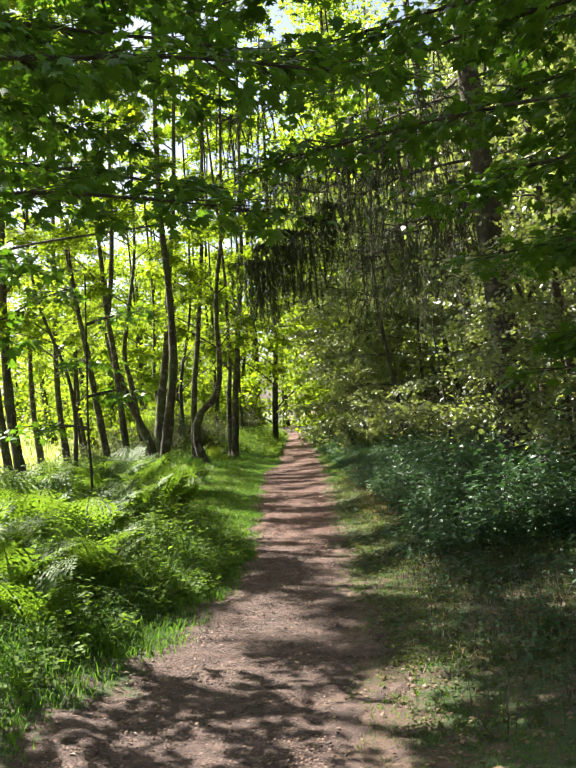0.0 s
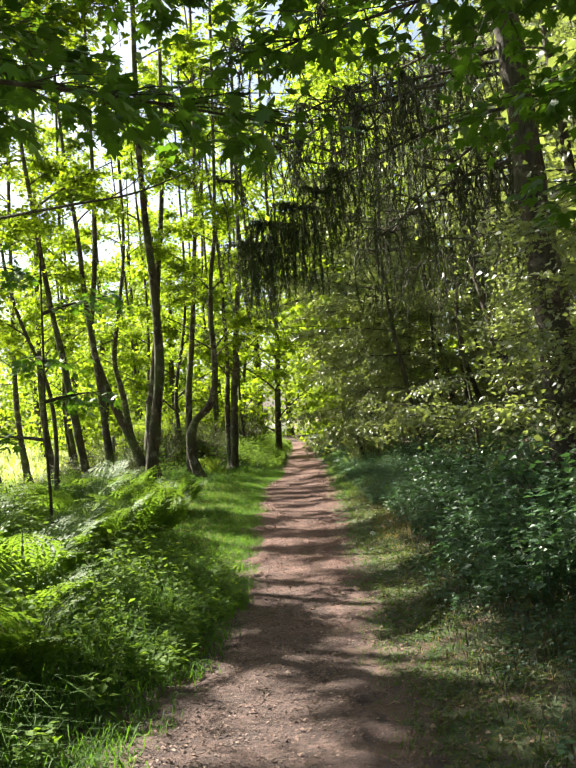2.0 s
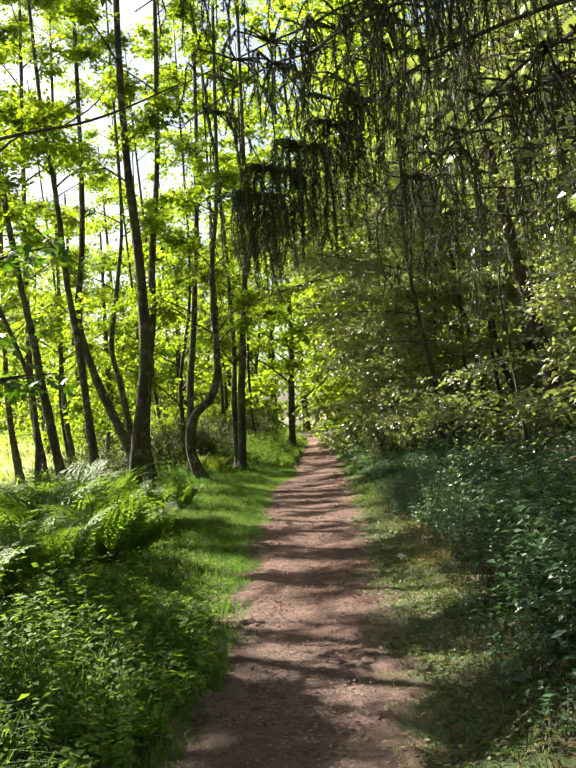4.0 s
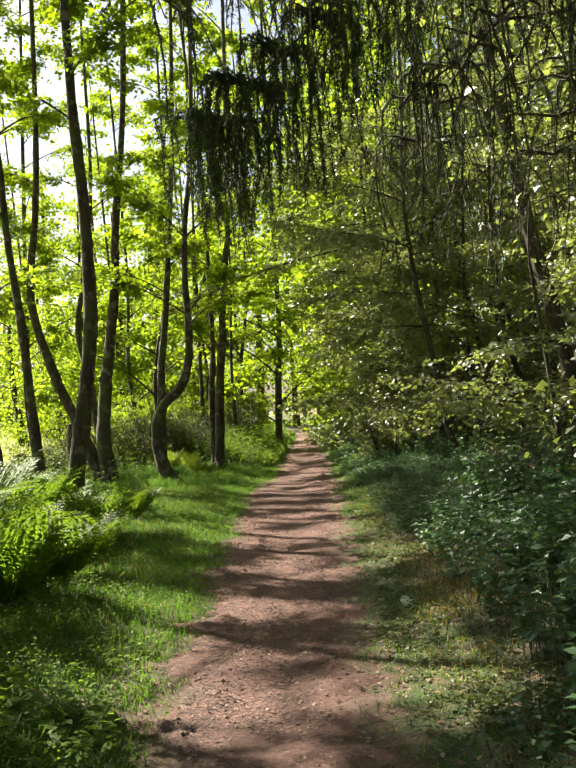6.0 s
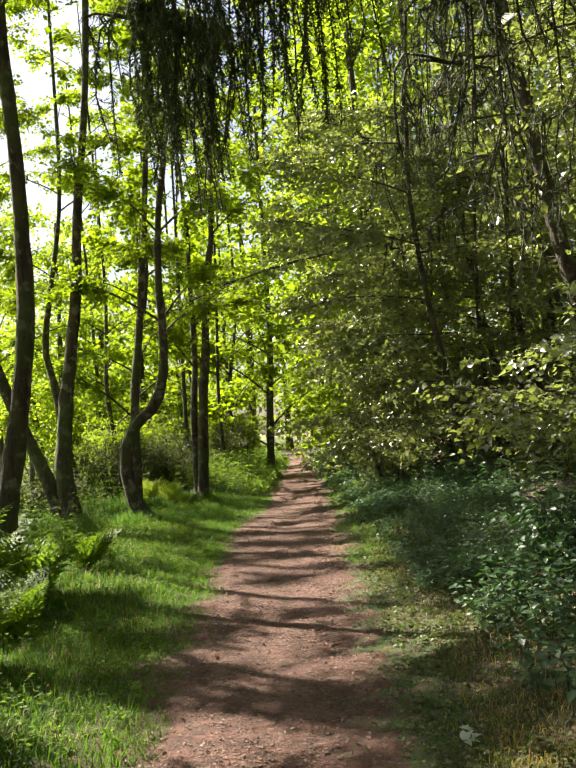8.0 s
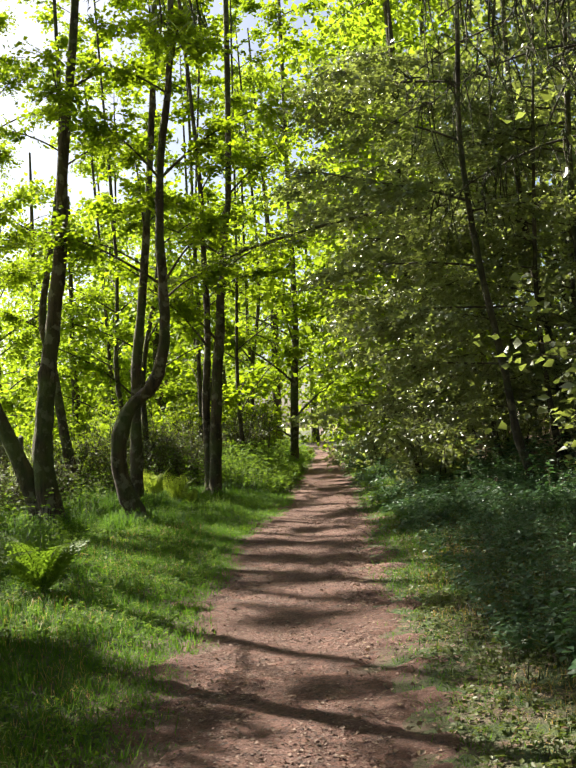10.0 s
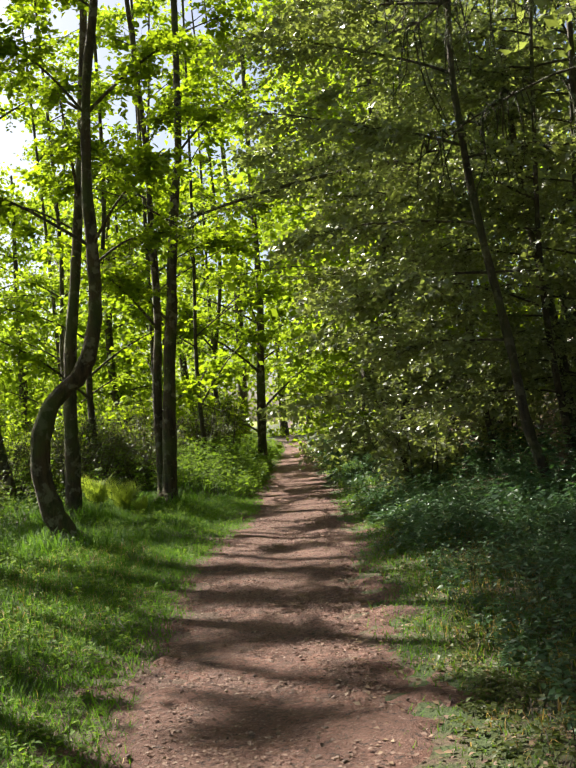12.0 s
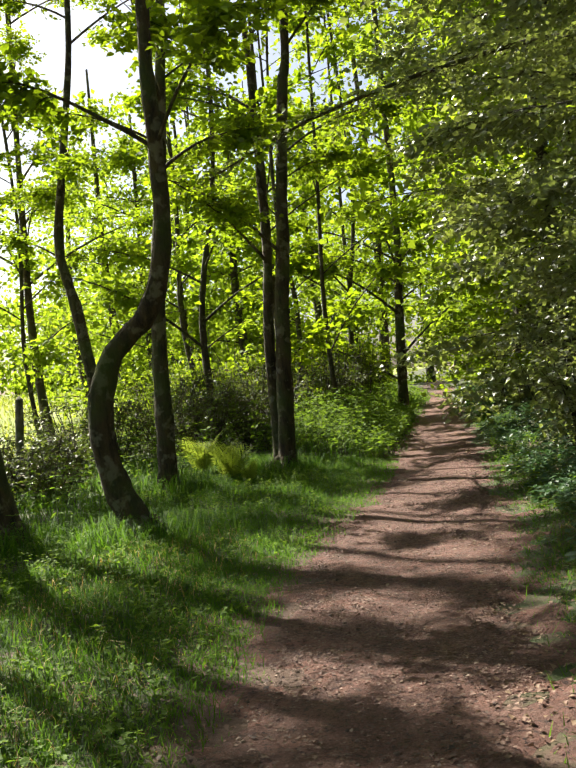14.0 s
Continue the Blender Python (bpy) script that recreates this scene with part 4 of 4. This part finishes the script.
verge("meadow_grass", "tall sunlit yellow-green meadow grass", MEADOW_GRASS, [(11000, -30, -8.5, 20, 85, 0.2, 0.5, 0.05, 0.2, 0.0), (6000, -70, -28, 30, 110, 0.3, 0.6, 0.12, 0.2, 0.0)])


def herbs(heap, stems, x, y, height, leaf, tiers, mat_fold=0.2, lean=0.15):
    """Upright leafy herbs: leaf pairs crossing from tier to tier up a stem."""
    n = len(x)
    b = np.stack([x, y, ground_z(x, y)], 1)
    top = b + np.stack([rng.normal(size=n) * lean * height, rng.normal(size=n) * lean * height, height], 1)
    s = 0.004
    v = np.stack([b + [s, 0, 0], b + [-s, s, 0], b + [-s, -s, 0], top], 1).reshape(-1, 3)
    q = np.arange(n)[:, None] * 4
    stems.add(v, np.concatenate([q + [0, 1, 3], q + [1, 2, 3], q + [2, 0, 3]]))
    turn = rng.uniform(0, 6.28, n)
    for k in range(tiers):
        u = 0.25 + 0.75 * (k + 1) / tiers
        for sgn in (0, 1, 2) if k == tiers - 1 else (0, 1):
            q = turn + k * 1.57 + sgn * (2.09 if k == tiers - 1 else 3.14) + rng.normal(size=n) * 0.35
            way = np.stack([np.cos(q), np.sin(q), np.full(n, -0.15 + 0.35 * (k == tiers - 1)) + rng.normal(size=n) * 0.2], 1)
            L = leaf * rng.uniform(0.6, 1.25, n) * (1.15 - 0.35 * u)
            leaves(heap, b + (top - b) * u + rng.normal(size=(n, 3)) * 0.01, way, np.array([0, 0, 1.0]) + rng.normal(size=(n, 3)) * 0.3, L, L * 0.62, mat_fold, fine=leaf > 0.09)


def herb_bed(name, label, mat, pieces):
    h, st = Heap(), Heap()
    for n, x0, x1, y0, y1, h0, h1, leaf, tiers, clump, gap in pieces:
        x, y = scatter(n, x0, x1, y0, y1, clump, 0.9)
        ok = off_path(x, y, gap + rng.uniform(0, 0.2, len(x)))
        x, y = x[ok], y[ok]
        near = np.clip(np.minimum(np.abs(x - edge_l(y)), np.abs(x - edge_r(y))) / 0.9, 0.4, 1)
        herbs(h, st, x, y, rng.uniform(h0, h1, len(x)) * near, leaf, tiers)
    bed = part(name, h, mat, None, label, category="undergrowth", kind="stuff")
    part("stems", st, STEM, bed, kind="stuff")


herb_bed("bramble_undergrowth", "dark blue-green brambles and low herbs in the shade", BRAMBLE_LEAF,
         [(3200, 1.3, 3.4, 9, 18, 0.14, 0.46, 0.078, 4, 0.8, 0.45), (6500, 1.15, 3.4, 18, 27.5, 0.06, 0.28, 0.052, 3, 0.8, 0.25), (2600, 1.65, 3.6, 9.0, 15.5, 0.4, 0.8, 0.088, 5, 0.8, 0.7), (1500, 1.0, 3.0, 4.5, 12, 0.06, 0.2, 0.055, 3, 0.95, 0.35), (3000, 0.9, 3.8, 24, 38, 0.10, 0.36, 0.08, 4, 0.9, 0.15),
          (2600, 2.8, 8.5, 8, 34, 0.2, 0.7, 0.10, 4, 0.7, 0.0), (900, 1.0, 4.0, 38, 60, 0.3, 0.8, 0.12, 5, 0.5, 0.1)])
herb_bed("low_herbs", "low olive-green herbs and moss over brown leaf litter", OLIVE_LEAF,
         [(9000, 0.4, 2.8, 4.5, 12, 0.02, 0.10, 0.036, 2, 0.9, 0.08), (6000, 0.5, 2.6, 12, 20, 0.03, 0.11, 0.038, 2, 0.9, 0.08), (5200, 0.75, 3.0, 19, 29, 0.03, 0.16, 0.045, 2, 0.85, 0.08)])
herb_bed("nettle_bed", "bright green nettles and herbs beside the path", NETTLE_LEAF,
         [(1300, -3.2, -0.9, 4.0, 12.5, 0.25, 0.65, 0.07, 5, 0.8, 0.10), (900, -1.75, -0.62, 8.2, 12.4, 0.2, 0.48, 0.065, 5, 0.3, 0.0), (1700, -2.2, -0.5, 32.5, 44, 0.45, 1.0, 0.085, 5, 0.4, 0.02), (700, -6, -2.8, 12, 20, 0.3, 0.8, 0.08, 5, 0.6, 0.0),
          (900, -8, -3, 20, 34, 0.2, 0.6, 0.08, 4, 0.7, 0.0), (1500, -7.5, -1.8, 32.5, 46, 0.3, 0.9, 0.10, 4, 0.5, 0.0), (7000, -3.2, -0.55, 12, 32, 0.04, 0.17, 0.042, 3, 0.95, 0.0), (700, -2.6, -0.2, 44, 62, 0.4, 0.9, 0.12, 4, 0.4, 0.05), (500, 0.6, 1.6, 26, 40, 0.08, 0.25, 0.06, 3, 0.6, 0.05)])


def fern(name, x, y, size, count, mat, label, group, upright=0.0):
    z = float(ground_z(x, y))
    ob = base(name, (x, y, z), label, "fern", group)
    for k in range(count):
        q = k * 6.283 / count + rng.normal() * 0.25
        d = np.array([math.cos(q), math.sin(q), 0])
        L = size * rng.uniform(0.75, 1.15)
        u = np.linspace(0, 1, 9)[:, None]
        steep = rng.uniform(0.0, 0.45) + upright
        line = np.array([x, y, z]) + d * L * ((0.22 * u + 0.63 * u ** 2) * (1 - 0.6 * steep)) + np.array([0, 0, 1.0]) * L * ((0.95 + 0.15 * steep) * u - (0.62 - 0.5 * steep) * u ** 2.4)
        wood, green = Heap(), Heap()
        tube(wood, line, np.linspace(0.006, 0.002, 9), 3)
        m = 19
        t = np.linspace(0.12, 0.99, m)
        at = np.stack([np.interp(t, u[:, 0], line[:, c]) for c in range(3)], 1)
        way = unit(np.stack([np.gradient(at[:, c]) for c in range(3)], 1))
        side = unit(np.cross(way, [0, 0, 1.0]))
        up = np.cross(side, way)
        w = L * 0.30 * np.sin(np.pi * (0.10 + 0.88 * t) ** 0.8) + 0.01
        for s in (1, -1):
            pw = unit(side * s + way * 0.45 - up * 0.12 + rng.normal(size=(m, 3)) * 0.06)
            for j in range(4):                      # leaflets along each pinna
                v = (j + 0.2) / 4
                for s2 in (1, -1):
                    leaves(green, at + pw * w[:, None] * v, unit(pw * 0.7 + s2 * np.cross(up, pw) * 0.8), up + rng.normal(size=(m, 3)) * 0.15, w * 0.30 * (1.15 - v), w * 0.11, 0.1)
            leaves(green, at + pw * w[:, None] * 0.8, pw, up, w * 0.25, w * 0.1, 0.1)
        fr = part("frond", wood, STEM, ob)
        part("foliage", green, mat, fr, kind="stuff")
    return ob


for x, y, s, c in [(-2.2, 13.4, 0.95, 8), (-2.9, 14.6, 1.05, 9), (-3.3, 15.9, 1.0, 8), (-2.5, 18.3, 0.9, 8), (-3.2, 17.4, 1.05, 9), (-3.9, 14.2, 1.1, 9), (-4.2, 16.8, 1.0, 8), (-3.1, 19.2, 0.85, 7), (-2.1, 20.6, 0.8, 7), (-2.2, 18.6, 1.1, 9), (-2.9, 18.5, 1.2, 9), (-2.6, 17.2, 1.15, 9), (-3.4, 18.6, 1.2, 9), (-2.0, 17.5, 0.8, 8), (-2.4, 12.3, 1.1, 9), (-2.9, 10.6, 1.15, 9), (-3.6, 12.9, 1.2, 9), (-1.7, 8.0, 0.9, 8), (-2.2, 9.9, 1.05, 9), (-2.2, 7.3, 0.9, 8), (-3.6, 20.0, 1.0, 8), (-2.75, 18.9, 0.9, 8), (-2.3, 19.1, 0.7, 7), (-3.3, 16.6, 1.3, 10), (-2.9, 15.7, 1.2, 10), (-2.15, 15.2, 1.2, 11), (-2.45, 16.1, 1.25, 11), (-2.0, 16.3, 1.0, 9),
                   (-1.9, 9.2, 0.9, 8), (-2.6, 8.0, 1.0, 9), (-2.3, 11.2, 1.0, 9), (-3.2, 12.0, 1.0, 8), (-1.9, 6.6, 0.8, 8), (-3.4, 9.8, 1.0, 8), (-4.6, 12.6, 1.0, 8), (-3.3, 21.2, 0.8, 7), (-4.9, 19.0, 0.9, 8)]:
    fern("fern", x, y, s, c, FERN_LEAF, "large green fern with arching feathery fronds", "ferns beside the path", 0.28)
fern("pale_fern", -2.43, 30.0, 0.66, 8, YELLOW_FERN, "small sunlit yellow-green fern in the grass", "pale ferns", 0.45)
fern("pale_fern", -2.95, 30.6, 0.66, 7, YELLOW_FERN, "small sunlit yellow-green fern in the grass", "pale ferns", 0.45)
fern("pale_fern", -2.15, 29.7, 0.32, 7, YELLOW_FERN, "small sunlit yellow-green fern in the grass", "pale ferns", 0.45)


def bush(name, x, y, w, hgt, mat, label, group, stems=16, per=12, leaf=0.06, twigs=5, bare=0.3):
    z = float(ground_z(x, y))
    ob = base(name, (x, y, z), label, "shrub", group)
    green, fine_wood = Heap(), Heap()
    for k in range(stems):
        wood = Heap()
        q, r = rng.uniform(0, 6.28), w * math.sqrt(rng.uniform(0, 1))
        b = np.array([x + 0.45 * r * math.cos(q), y + 0.45 * r * math.sin(q), z - 0.03])
        t = np.array([x + r * math.cos(q), y + r * math.sin(q), z + hgt * rng.uniform(0.6, 1.1)])
        line = smooth_line([b, (b + t) / 2 + rng.normal(size=3) * 0.12 * w + [0, 0, 0.1], t], 7)
        tube(wood, line, np.linspace(0.012, 0.004, 7), 4)
        m = rng.uniform(bare, 1, twigs)
        st = line[(m * 6).astype(int)]
        sprays(fine_wood, green, st, unit(rng.normal(size=(twigs, 3)) * [1, 1, 0.4] + [0, 0, 0.2]), 0.42, 2, per, leaf, flat=0.6, keep=clear_of_walk)
        part("stem", wood, TWIG, ob)
    part("brushwood", fine_wood, TWIG, ob, kind="stuff")
    part("foliage", green, mat, ob, kind="stuff")
    return ob


for x, y, w, hh, m in [(-4.6, 37.5, 1.6, 2.4, ALDER_LEAF), (-3.2, 40.0, 1.5, 2.2, ALDER_LEAF), (-5.6, 42.5, 1.8, 2.8, SUNNY_LEAF), (-6.6, 41.0, 1.5, 2.0, SUNNY_LEAF), (-2.4, 44.5, 1.3, 2.2, ALDER_LEAF),
                       (-4.4, 47.0, 1.8, 2.8, SUNNY_LEAF), (-7.5, 49.0, 2.0, 3.0, SUNNY_LEAF), (-2.2, 52.0, 1.4, 2.4, ALDER_LEAF), (-5.4, 55.0, 2.0, 3.0, SUNNY_LEAF)]:
    bush("thicket_bush", x, y, w, hh, m, "loose brushy thicket with many bare brown stems", "thicket by the meadow", stems=26, per=10, leaf=0.09 if y < 42 else 0.13)
for x, y, w, hh in [(-4.0, 33.8, 1.2, 1.3), (-5.6, 33.4, 1.3, 1.3), (-6.6, 31.8, 1.2, 0.7), (-2.9, 35.0, 1.0, 1.3), (-4.6, 35.2, 1.4, 1.6), (-3.3, 37.0, 1.2, 1.7), (-2.2, 39.5, 1.0, 1.9), (-3.9, 41.0, 1.3, 1.8), (-1.9, 42.5, 0.8, 1.9), (-4.7, 29.0, 0.8, 0.8)]:
    bush("brush", x, y, w, hh, OLIVE_LEAF, "tangled brown brush, mostly bare twigs", "brush between the alders", stems=46, per=4, leaf=0.06, twigs=9, bare=0.15)
for x, y, w, hh in [(2.5, 11.0, 0.9, 0.8), (2.9, 13.0, 0.8, 0.7), (2.6, 17.5, 0.8, 0.7), (3.9, 15.5, 1.0, 1.0), (2.2, 30.5, 0.9, 1.1), (2.4, 34.0, 1.0, 1.4), (1.9, 38.5, 0.8, 1.3), (2.1, 43.5, 0.9, 1.6), (1.9, 49.0, 0.9, 1.8), (1.9, 55.0, 0.9, 1.8), (4.4, 25.4, 1.1, 1.0), (6.4, 27.0, 1.4, 1.5), (5.0, 29.0, 1.2, 1.3), (6.0, 33.0, 1.4, 1.6), (7.2, 21.0, 1.4, 1.5), (4.6, 34.5, 1.3, 1.5), (6.6, 30.2, 1.4, 1.6), (7.6, 36.5, 1.6, 2.0), (5.2, 39.5, 1.4, 1.8), (8.4, 25.0, 1.5, 1.8), (8.6, 32.0, 1.6, 2.0), (4.2, 44.5, 1.4, 1.8)]:
    bush("shade_bush", x, y, w, hh, BRAMBLE_LEAF if y < 25 else BEECH_LEAF, "low dark-leaved shrub in the shade of the trees", "shrubs on the shady side", stems=20, per=10, leaf=0.075 if y < 24 else 0.11, bare=0.1)


# ---- far trees ----
def far_tree(name, x, y, height, width, leaf, mat, label, group, count=26, per=130, low=0.15, bark=None):
    z = float(ground_z(x, y))
    tree = base(name, (x, y, z), label, "tree", group)
    h, ln, rr = trunk_mesh([(x, y, z - 0.1), (x + rng.normal() * 0.2, y, z + height * 0.4), (x + rng.normal() * 0.3, y, z + height)], 0.16 + height * 0.006, 0.04, 7, 1.3, 10)
    part("trunk", h, bark or YOUNG_BARK, tree, "", True)
    green = Heap()
    for k in range(count):
        wood = Heap()
        u = low + (1 - low) * (k + rng.uniform()) / count
        q = k * 2.4 + rng.normal() * 0.4
        d = np.array([math.cos(q), math.sin(q), 0])
        L = width * (0.35 + 0.65 * math.sin(math.pi * min(1, (u - low) / (1 - low) * 0.85 + 0.15))) * rng.uniform(0.6, 1.1)
        lim = limb_line(ln[int(u * 9)], d, L, 0.3 * L, 0.25 * L, 6)
        tube(wood, lim, np.linspace(0.03, 0.008, 6), 4)
        part("limb", wood, bark or YOUNG_BARK, tree)
        c = lim[rng.integers(1, 6, per)] + rng.normal(size=(per, 3)) * np.array([0.24, 0.24, 0.16]) * width * 0.55
        s = leaf * rng.uniform(0.6, 1.3, per)
        leaves(green, c, rng.normal(size=(per, 3)), np.array([0, 0, 0.9]) + rng.normal(size=(per, 3)) * 0.6, s, s * 0.75)
    part("crown", green, mat, tree, "uneven crown of many leaf clumps", kind="stuff")
    return tree


for k in range(28):                               # the wood's edge across the meadow
    a = k / 27
    q, d = radians(10 + 52 * a), 100 + 22 * rng.uniform()
    far_tree("far_tree", -d * math.sin(q), 12 + d * math.cos(q), rng.uniform(9, 14), rng.uniform(5, 7), 0.65, SUNNY_LEAF if k % 3 else ALDER_LEAF,
             "distant broadleaf tree at the far edge of the meadow", "trees across the meadow", 14, 105, 0.05)
# SUNNY_LEAF makes the far crowns look lit through by its colour
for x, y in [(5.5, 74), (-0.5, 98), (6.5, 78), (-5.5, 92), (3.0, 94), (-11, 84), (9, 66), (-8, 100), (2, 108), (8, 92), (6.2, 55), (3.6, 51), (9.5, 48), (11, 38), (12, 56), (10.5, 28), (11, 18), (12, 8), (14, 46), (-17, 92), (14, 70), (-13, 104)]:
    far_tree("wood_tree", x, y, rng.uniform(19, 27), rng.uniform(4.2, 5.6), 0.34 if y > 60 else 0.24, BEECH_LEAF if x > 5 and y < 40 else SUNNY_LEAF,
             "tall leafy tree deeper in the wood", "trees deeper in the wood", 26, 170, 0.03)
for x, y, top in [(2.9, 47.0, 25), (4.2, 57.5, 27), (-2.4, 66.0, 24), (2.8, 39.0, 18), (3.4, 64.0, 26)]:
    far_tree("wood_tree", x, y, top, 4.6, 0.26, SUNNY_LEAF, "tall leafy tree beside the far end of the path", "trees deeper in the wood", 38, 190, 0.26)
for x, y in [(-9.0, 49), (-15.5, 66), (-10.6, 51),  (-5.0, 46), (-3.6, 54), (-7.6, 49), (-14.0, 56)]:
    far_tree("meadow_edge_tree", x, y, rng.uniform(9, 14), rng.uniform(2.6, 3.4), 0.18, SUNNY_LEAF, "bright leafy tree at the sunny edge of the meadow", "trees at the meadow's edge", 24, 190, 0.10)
for x, y in [(-5, -6), (4, -5), (-1.5, -11), (2, -14), (-8, 2), (7, 1), (8, 11), (9, 20), (8.5, 33), (9, 44), (7.5, 15)]:
    far_tree("wood_tree", x, y, rng.uniform(14, 18), rng.uniform(3.6, 4.6), 0.22, ALDER_LEAF if x < 5 else BEECH_LEAF, "tall leafy tree deeper in the wood", "trees deeper in the wood", 24, 140, 0.22 if x < 5 else 0.03)

# crowns added, largely unseen, to cut sky light from the right and behind
for x, y in [(5.5, -2), (8.0, 5), (6.8, 10.5), (9.5, 14), (7.0, 19), (10.0, 22), (8.0, 27), (11.0, 31), (7.6, 36), (10.5, 41), (3.5, -8), (7.6, 1.0), (13.5, 25), (13, 36)]:
    far_tree("added_canopy_tree", x, y, rng.uniform(15, 20), rng.uniform(4.4, 5.4), 0.20, BEECH_LEAF, "tall beech added on the shady side, its high crown closing off sky light", "tall beeches on the shady side", 34, 210, 0.34)

# ---- small things ----
def litter(name, label, n, x0, x1, y0, y1, size, mat, on_path, clump=0.3):
    h = Heap()
    x, y = scatter(n, x0, x1, y0, y1, clump, 0.5)
    ok = off_path(x, y, -0.15) != on_path if on_path else np.ones(len(x), bool)
    x, y = x[ok], y[ok]
    z = ground_z(x, y) + np.where(off_path(x, y), 0.012, 0.026)
    q = rng.uniform(0, 6.28, len(x))
    s = size * rng.uniform(0.5, 1.3, len(x))
    leaves(h, np.stack([x, y, z], 1), np.stack([np.cos(q), np.sin(q), rng.normal(size=len(x)) * 0.2], 1), np.array([0, 0, 1.0]) + rng.normal(size=(len(x), 3)) * 0.25, s, s * 0.7, 0.3)
    part(name, h, mat, None, label, category="leaf litter", kind="stuff")


litter("fallen_leaves", "small dry brown leaves strewn on the path", 6000, -1.6, 0.9, 3.5, 32, 0.024, CRUMBS, True, 0.6)
litter("earth_crumbs", "dark crumbs of leaf and bark on the path", 90000, -1.9, 1.0, 3.5, 30, 0.020, CRUMBS, True, 0.7)
litter("edge_litter", "brown dead leaves gathered along the edges of the path", 16000, -1.9, 2.4, 4, 32, 0.030, CRUMBS, False, 0.8)
litter("leaf_litter", "brown leaf litter under the trees", 26000, 0.4, 7.0, 4, 34, 0.034, LITTER, False, 0.4)

h = Heap()
n = 2600
x, y = rng.uniform(-1.6, 0.85, n), rng.uniform(3.5, 32, n)
ok = ~off_path(x, y, -0.05)
x, y = x[ok], y[ok]
r = 0.004 + 0.012 * rng.uniform(0, 1, len(x)) ** 3
octa = np.array([[1, 0, 0], [0, 1, 0], [-1, 0, 0], [0, -1, 0], [0, 0, 0.7], [0, 0, -0.7]], float)
v = np.stack([x, y, ground_z(x, y) + 0.020], 1)[:, None] + octa[None] * r[:, None, None] * rng.uniform(0.7, 1.3, (len(x), 6, 1))
q = np.arange(len(x))[:, None] * 6
h.add(v.reshape(-1, 3), np.concatenate([q + list(t) for t in [(0, 1, 4), (1, 2, 4), (2, 3, 4), (3, 0, 4), (1, 0, 5), (2, 1, 5), (3, 2, 5), (0, 3, 5)]]))
part("pebbles", h, STONE, None, "small stones and crumbs of earth on the path", category="stones", kind="stuff")

# a pale leaf lying in the grass
leaf_thing = base("pale_leaf", (0.86, 14.5, float(ground_z(0.86, 14.5))), "pale whitish fallen leaves lying in the grass", "leaf")
h = Heap()
maple_leaves(h, np.array([[0.84, 14.47, -0.06], [0.88, 14.54, -0.05]]), np.array([[1, 0.2, 0.1], [0.3, 0.9, 0.1]]), np.array([[0, -0.5, 1.0], [0.2, -0.4, 1]]), np.array([0.10, 0.07]))
part("blade", h, PALE_LEAF, leaf_thing)

# old fence post beside the meadow
post = base("fence_post", (-5.36, 30.2, float(ground_z(-5.36, 30.2))), "old weathered wooden fence post with a worn top", "post")
h = Heap()
pl = np.array([[-5.42, 30.2, -0.1], [-5.38, 30.2, 0.4], [-5.33, 30.2, 0.9], [-5.28, 30.2, 1.42]])
tube(h, smooth_line(pl, 10), np.linspace(0.065, 0.055, 10), 9, 0.06)
part("shaft", h, WEATHERED, post, "", True)

# fallen branches in the grass
for a, b, r in [((-2.6, 14.6, 0.03), (-1.75, 15.0, 0.02), 0.012), ((-2.6, 17.6, 0.08), (-1.9, 17.3, 0.02), 0.010), ((-2.0, 21.6, 0.08), (-1.2, 22.4, 0.05), 0.008), ((1.6, 9.6, 0.02), (2.5, 9.9, 0.06), 0.014), ((2.4, 12.2, 0.06), (3.0, 11.4, 0.03), 0.012), ((-4.3, 18.7, 0.0), (-3.86, 19.9, 0.75), 0.03)]:
    h = Heap()
    a, b = np.array(a), np.array(b)
    a[2], b[2] = a[2] + ground_z(a[0], a[1]), b[2] + ground_z(b[0], b[1])
    ln = smooth_line([a, a * 0.6 + b * 0.4 + rng.normal(size=3) * 0.04, b], 8)
    tube(h, ln, np.linspace(r, r * 0.5, 8), 6, 0.08)
    part("fallen_branch", h, WEATHERED, None, "thin dead branch lying in the undergrowth", True, category="branch", group="fallen branches")
